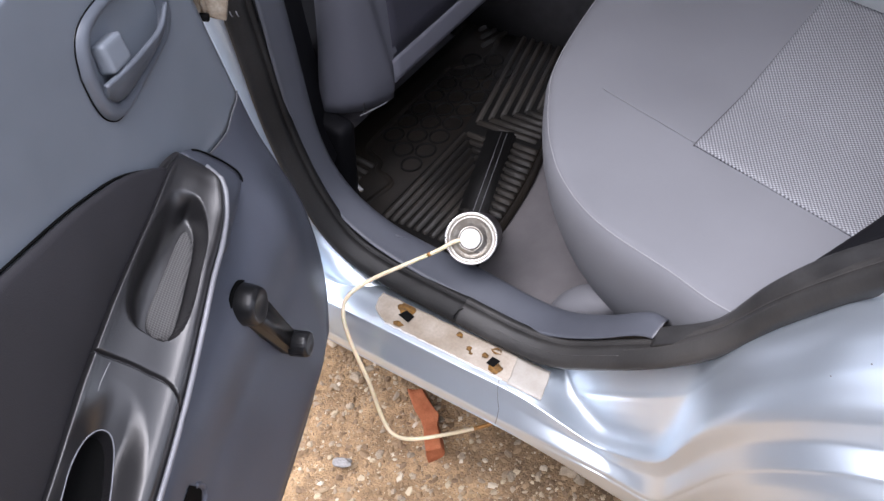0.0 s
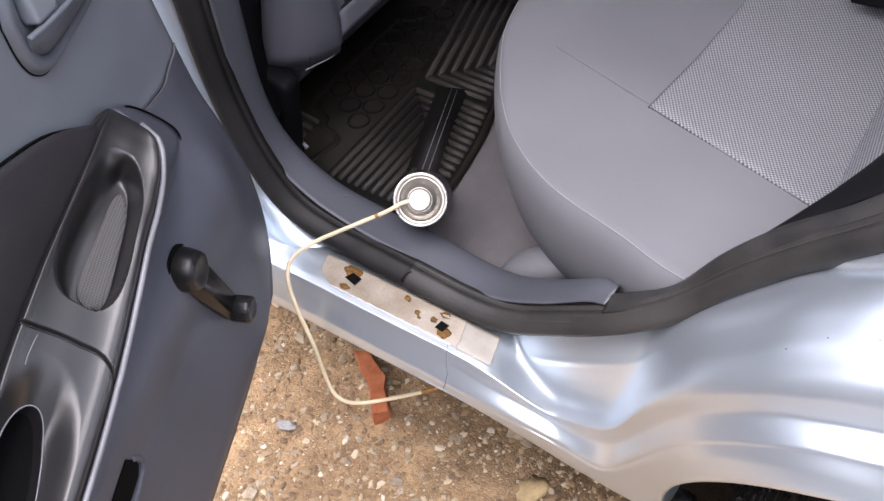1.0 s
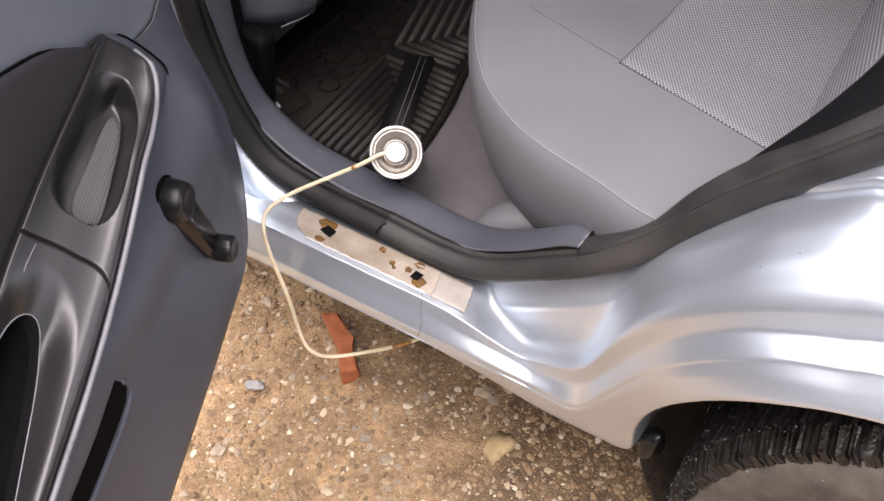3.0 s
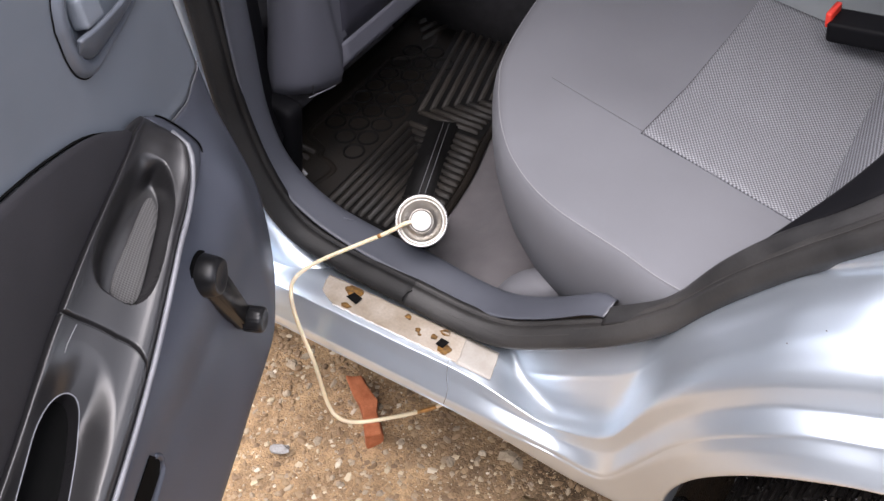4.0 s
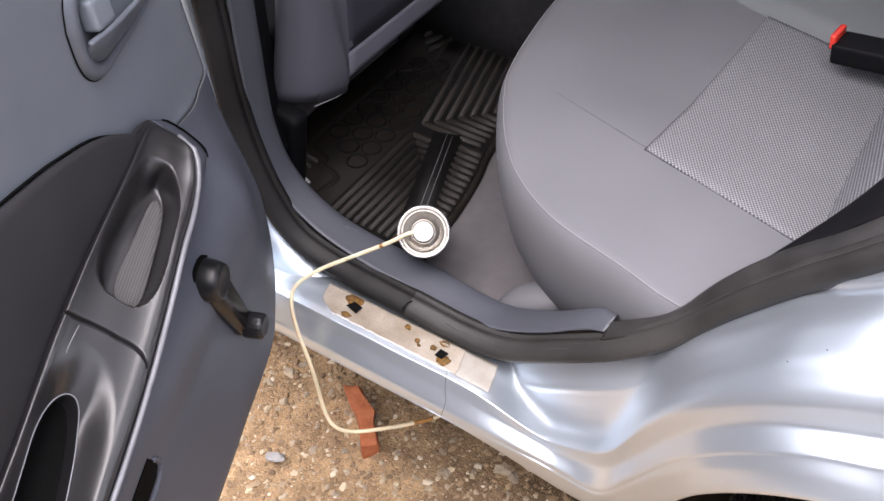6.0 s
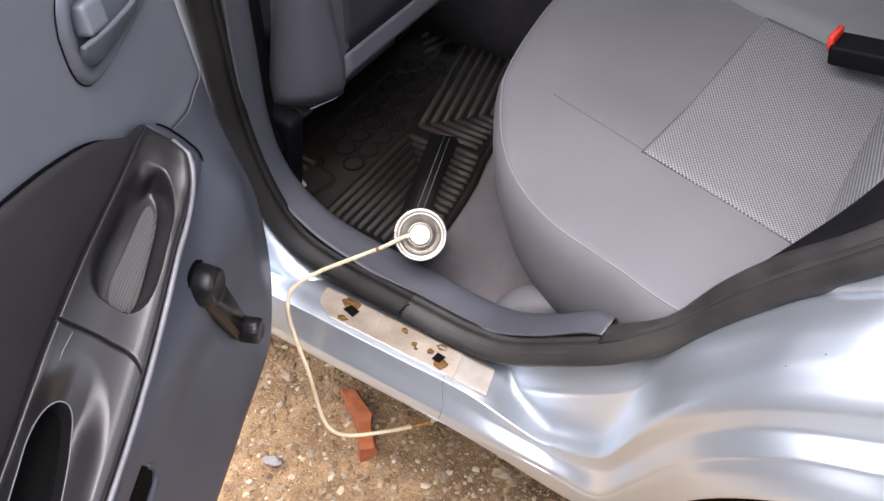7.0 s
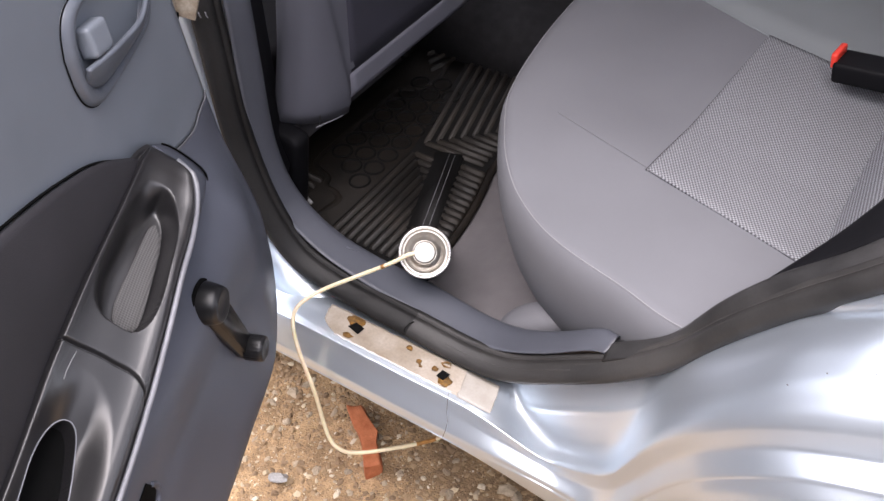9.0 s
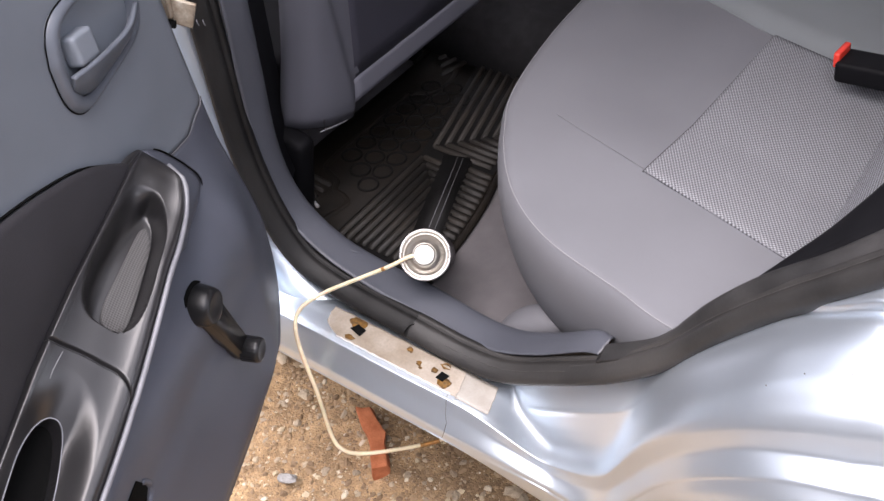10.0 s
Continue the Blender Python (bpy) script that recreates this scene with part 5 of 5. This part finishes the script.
part("backrest", thicken(grid_mesh(brows), -0.09), CLOTH, seat, "grey cloth backrest", m=SM)
part("back_insert", thicken(grid_mesh([[Vector((0.463 + 0.28 * (z - 0.46), y, z)) for y in np.linspace(0.17, 0.52, 30)] for z in np.linspace(0.49, 1.0, 30)]), -0.003), WEAVE2, seat, "light woven backrest insert", m=SM)

# belt buckle
buckle = thing("seat_belt_buckle", (0.425, 0.547, 0.525), "black seat belt buckle with red release button", "seat belt buckle", turn=-6)
part("buckle_body", block((0.095, 0.045, 0.028), 0.007, 3, pose(0.015, 0, 0.026, 0, -8, 0)), BLACK, buckle)
part("release_button", block((0.008, 0.036, 0.020), 0.003, 2, pose(-0.034, 0, 0.033, 0, -8, 0)), RED, buckle, "red release button")
part("buckle_strap", block((0.10, 0.035, 0.006), 0.002, 1, pose(0.10, 0, 0.015, 0, -4, 0)), BLACK, buckle)
tongue = thing("seat_belt_tongue", (0.570, 0.122, 0.732), "chrome seat belt tongue on black webbing", "seat belt", turn=20)
part("tongue_plate", block((0.034, 0.014, 0.003), 0.001, 1, pose(-0.022, 0, 0.012, 0, 10, 0)), CHROME, tongue, "chrome tongue")
part("tongue_grip", block((0.035, 0.04, 0.014), 0.004, 2, pose(0.01, 0, 0.006)), BLACK, tongue)

# ---- front seat ----
fseat = thing("front_seat", (-0.35, 0.45, 0.26), "blue-grey cloth front seat seen from behind", "car seat")
FM = Matrix.Translation((0.35, -0.45, -0.26))


def fs_x(z):
    return -0.176 - 0.12 * (z - 0.44)


rows = []
for z in np.linspace(0.443, 1.1, 34):
    x = fs_x(z)
    e = 0.012 * (1 - step(z, 0.44, 0.47))
    o = 0.30 * (z - 0.45)
    row = spline([(x - 0.085, 0.185 + o, z), (x - 0.062, 0.160 + o, z), (x - 0.036 - e, 0.156 + o, z), (x - 0.010 - e, 0.175 + o, z), (x - e, 0.235 + o * 0.8, z), (x - e, 0.32, z), (x - e, 0.45, z), (x - e, 0.60, z), (x - 0.01 - e, 0.66, z), (x - 0.06, 0.69, z), (x - 0.16, 0.69, z)], 90)
    for p in row:
        up_ = step(p.y, 0.243, 0.256)
        low_ = 0.468 * up_ + (0.464 - 0.266 * (p.y - 0.174)) * (1 - up_)
        p.z += (low_ - 0.443) * (1 - (z - 0.443) / 0.657)
        p.x += 0.007 * (1 - up_) * step(p.y, 0.165, 0.20) - 0.004 * up_
    rows.append(row)
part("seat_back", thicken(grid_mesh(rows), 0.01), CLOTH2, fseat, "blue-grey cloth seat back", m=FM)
part("back_panel", thicken(grid_mesh([[Vector((fs_x(z) - 0.0005, y, z)) for y in np.linspace(0.262 + 0.20 * (z - 0.50), 0.61, 20)] for z in np.linspace(0.502, 1.08, 24)]), 0.003), NAVY, fseat, "dark blue rear panel of the seat", m=FM)
# same cloth as the seat back, coloured lighter to offset its shade
part("back_hem", thicken(grid_mesh([[Vector((fs_x(z) + 0.0005, y, z)) for y in np.linspace(0.257 + 0.20 * (z - 0.50), 0.615, 20)] for z in np.linspace(0.4685, 0.5005, 6)]), 0.003), HEM, fseat, "cloth band along the lower edge, lightened against the shade", m=FM)
part("back_seam", tube([Vector((fs_x(z) - 0.004, 0.180 + 0.30 * (z - 0.45), z)) for z in np.linspace(0.46, 1.08, 12)], 0.0012, 6), THREAD, fseat, m=FM)
part("bolster_hem", tube(spline([(-0.182, 0.174, 0.4640), (-0.181, 0.190, 0.4600), (-0.1805, 0.210, 0.4545), (-0.181, 0.228, 0.4500), (-0.184, 0.240, 0.4480)], 20), 0.0008, 6), EDGE, fseat, "pale hem along the bolster", m=FM)
part("hinge_cover", block((0.13, 0.034, 0.18), 0.0165, 4, pose(-0.262, 0.148, 0.385, 0, 10, 0)), BLACK, fseat, "black plastic hinge cover", m=FM)
part("seat_base", block((0.50, 0.46, 0.11), 0.02, 3, pose(-0.60, 0.42, 0.41)), BLACK, fseat, "seat cushion", m=FM)
part("seat_rail", block((0.42, 0.03, 0.035), 0.004, 2, pose(-0.56, 0.2, 0.30)), BLACK, fseat, "black seat rail", m=FM)
part("seat_rail", block((0.42, 0.03, 0.035), 0.004, 2, pose(-0.56, 0.62, 0.30)), BLACK, fseat, "black seat rail", m=FM)

# ---- floor mat ----
mat_ = thing("floor_mat", (-0.17, 0.45, 0.262), "dirty black ribbed rubber floor mat", "floor mat")
MM = Matrix.Translation((0.17, -0.45, -0.262))


def bar(p, q, w, h, z):
    p, q = Vector((*p, 0)), Vector((*q, 0))
    d = (q - p).normalized()
    s = Vector((-d.y, d.x, 0))
    bm = bmesh.new()
    lo = [p - s * w, q - s * w, q + s * w, p + s * w]
    w2 = w * 0.7
    hi = [p + d * 0.002 - s * w2, q - d * 0.002 - s * w2, q - d * 0.002 + s * w2, p + d * 0.002 + s * w2]
    a = [bm.verts.new((v.x, v.y, z)) for v in lo]
    b = [bm.verts.new((v.x, v.y, z + h)) for v in hi]
    for i in range(4):
        bm.faces.new((a[i], a[(i + 1) % 4], b[(i + 1) % 4], b[i]))
    bm.faces.new(b)
    return bm


mat_edge = curve1([(0.15, -0.006), (0.26, -0.011), (0.343, -0.024), (0.44, -0.047), (0.55, -0.052), (0.75, -0.05)])
part("mat_sheet", slab([(-0.36, 0.20), (-0.33, 0.155), (-0.02, 0.150)] + [(mat_edge(y), y) for y in (0.165, 0.21, 0.26, 0.30, 0.343, 0.39, 0.44, 0.55, 0.72)] + [(-0.07, 0.75), (-0.34, 0.75), (-0.36, 0.72)], 0.008, 0.003), MAT, mat_, "flat rubber sheet", m=MM @ Matrix.Translation((0, 0, 0.2635)))
rim_path = spline([(-0.36, 0.205, 0.272), (-0.34, 0.165, 0.272), (-0.30, 0.158, 0.272), (-0.03, 0.153, 0.272)] + [(mat_edge(y) - 0.003, y, 0.272) for y in (0.175, 0.26, 0.343, 0.44, 0.55, 0.70)] + [(-0.07, 0.745, 0.272), (-0.32, 0.745, 0.272), (-0.355, 0.71, 0.272), (-0.36, 0.62, 0.272)], 70)
part("mat_rim", tube(rim_path, 0.006, 8), MAT, mat_, "raised rim", m=MM)
zt = 0.2705
# dark slab laid in for the shade of the grooves between ribs
part("rib_shade", slab([(-0.188, 0.163), (-0.024, 0.160), (-0.022, 0.26), (-0.034, 0.33), (-0.056, 0.42), (-0.060, 0.68), (-0.254, 0.68), (-0.190, 0.405)], 0.0008), HEEL, mat_, "dark slab for the shade between the ribs", smooth=False, m=MM @ Matrix.Translation((0, 0, 0.2708)))
for k in range(11):
    x = -0.178 + 0.0145 * k
    yc, yf = 0.392 - 0.0145 * k, 0.425 + 0.0145 * k
    part("rib", bar((x, 0.172), (x, yc), 0.0046, 0.0062, zt), RIB, mat_, m=MM)
    if k < 8:
        part("rib", bar((x, yf), (x - 0.24 * (0.668 - yf), 0.668), 0.0046, 0.0062, zt), RIB, mat_, m=MM)
    if k < 6:
        part("rib", bar((x, yc), (-0.10 + 0.005 * k, yc), 0.0046, 0.0062, zt), RIB, mat_, m=MM)
        part("rib", bar((x, yf), (-0.065, yf), 0.0046, 0.0062, zt), RIB, mat_, m=MM)
for k in range(15):
    y = 0.20 + 0.0145 * k
    part("rib", bar((-0.085 + 0.3 * (0.3 - y) + 0.02, y), (mat_edge(y) - 0.012, y), 0.0046, 0.0062, zt), RIB, mat_, m=MM)
part("heel_bar", slab([(-0.151, 0.412), (-0.104, 0.429), (-0.04, 0.25), (-0.088, 0.236)], 0.008, 0.003), HEEL, mat_, "smooth black heel bar", m=MM @ Matrix.Translation((0, 0, 0.27)))
for o in (0.02, 0.03):
    part("heel_line", tube([(-0.151 + o + 0.006, 0.416, 0.2785), (-0.088 + o + 0.004, 0.243, 0.2785)], 0.0006, 5), SEAM, mat_, "pale scuffed line", m=MM)
cup = lathe([(0.0184, 0.0), (0.0178, 0.0034), (0.0164, 0.0040), (0.0150, 0.0034), (0.0142, 0.0010), (0.0, 0.0008)], 26)
first = None
for i, x in enumerate((-0.215, -0.2495, -0.286)):
    for j in range(8):
        y = 0.2895 + 0.0385 * j + 0.0235 * i
        if y > 0.585 or y > 0.56 and i == 0:
            continue
        if first is None:
            first = part("ring_stud", cup, STUD, mat_, "round stud", m=MM @ Matrix.Translation((x, y, zt)))
        else:
            o = new("ring_stud", first.data)
            o.parent, o.matrix_basis = mat_, MM @ Matrix.Translation((x, y, zt))
part("eyelet", lathe([(0.004, 0.0), (0.004, 0.003), (0.008, 0.003), (0.009, 0.0)], 18), BLACK, mat_, "small fixing eyelet", m=MM @ Matrix.Translation((-0.243, 0.704, zt)))
for k in range(5):
    part("rib", bar((-0.335, 0.196 + 0.0165 * k), (-0.266, 0.190 + 0.0165 * k), 0.0042, 0.006, zt), RIB, mat_, m=MM)
    p = (-0.358 + 0.0165 * k, 0.690 - 0.0205 * k)
    part("rib", bar(p, (p[0] + 0.018, p[1] + 0.060), 0.0042, 0.006, zt), RIB, mat_, m=MM)
part("border_ridge", tube(spline([(-0.228, 0.175, zt), (-0.221, 0.205, zt), (-0.216, 0.235, zt), (-0.232, 0.248, zt), (-0.254, 0.253, zt), (-0.266, 0.272, zt), (-0.300, 0.286, zt), (-0.309, 0.310, zt), (-0.310, 0.36, zt), (-0.311, 0.43, zt), (-0.311, 0.53, zt)], 60), 0.0060, 8, 0.5), MAT, mat_, "raised border round the studs", m=MM)
part("border_ridge", tube(spline([(-0.311, 0.531, zt), (-0.284, 0.547, zt), (-0.268, 0.577, zt), (-0.268, 0.612, zt), (-0.277, 0.640, zt), (-0.279, 0.672, zt), (-0.268, 0.700, zt), (-0.20, 0.705, zt), (-0.09, 0.70, zt)], 50), 0.0060, 8, 0.5), MAT, mat_, "raised border round the ribs", m=MM)

# ---- aerosol can and hose ----
axis = Vector((0.40, -0.60, 0.69)).normalized()
top = Vector((0.0495, 0.0925, 0.411))
q = Vector((0, 0, 1)).rotation_difference(axis).to_matrix().to_4x4()
LEN = 0.185
base = top - axis * LEN
can = new("aerosol_can")
can.empty_display_size = 0.05
can.matrix_basis = Matrix.Translation(base) @ q @ Matrix.Diagonal((0.97, 0.97, 1, 1))
tagged(can, "dark aerosol can with bare tin top, leaning on the sill", "aerosol can")
part("can_body", lathe([(0, 0.004), (0.028, 0.002), (0.032, 0.0), (0.0325, 0.003), (0.0322, 0.008), (0.0322, LEN - 0.012), (0.0315, LEN - 0.006)], 56), CANP, can, "dark printed can body")
part("can_rim", lathe([(0.0315, LEN - 0.008), (0.0335, LEN - 0.006), (0.0345, LEN - 0.002), (0.0335, LEN + 0.0012), (0.0315, LEN + 0.0012), (0.0305, LEN - 0.002)], 56), TIN, can, "bright rolled tin rim")
part("can_dome", lathe([(0.0310, LEN - 0.003), (0.0285, LEN - 0.006), (0.026, LEN - 0.004), (0.0215, LEN + 0.003), (0.0185, LEN + 0.006), (0.0165, LEN + 0.0075), (0.0160, LEN + 0.0095), (0.0145, LEN + 0.0098), (0.0135, LEN + 0.006), (0.005, LEN + 0.005), (0, LEN + 0.005)], 56), STEEL, can, "stained tin dome")
part("valve_button", lathe([(0.0128, LEN + 0.004), (0.0130, LEN + 0.014), (0.0122, LEN + 0.0158), (0.0, LEN + 0.0162)], 40), WHITE, can, "white plastic valve button")

va_ = top + axis * 0.014
hose_path = spline([va_ + Vector((-0.0095, -0.0035, -0.003)), va_ + Vector((-0.017, -0.012, -0.003)), (0.020, 0.056, 0.406), (-0.012, 0.037, 0.386), (-0.053, 0.004, 0.364), (-0.069, -0.025, 0.353), (-0.059, -0.049, 0.349), (-0.042, -0.064, 0.320), (-0.017, -0.074, 0.262), (0.001, -0.083, 0.199), (0.019, -0.086, 0.181), (0.038, -0.071, 0.166), (0.071, -0.034, 0.156), (0.104, 0.006, 0.150), (0.125, 0.025, 0.162)], 110)
hose = part("hose", tube(hose_path, 0.0027, 10), HOSE)
ob = hose
tagged(ob, "thin yellowed plastic hose from the can to the sill", "hose")
part("stained_end", tube(hose_path[98:104], 0.00285, 10), STAIN, hose, "brown stained hose end")
part("stained_mark", tube(hose_path[17:19], 0.0028, 10), STAIN, hose, "brown stain on the hose")
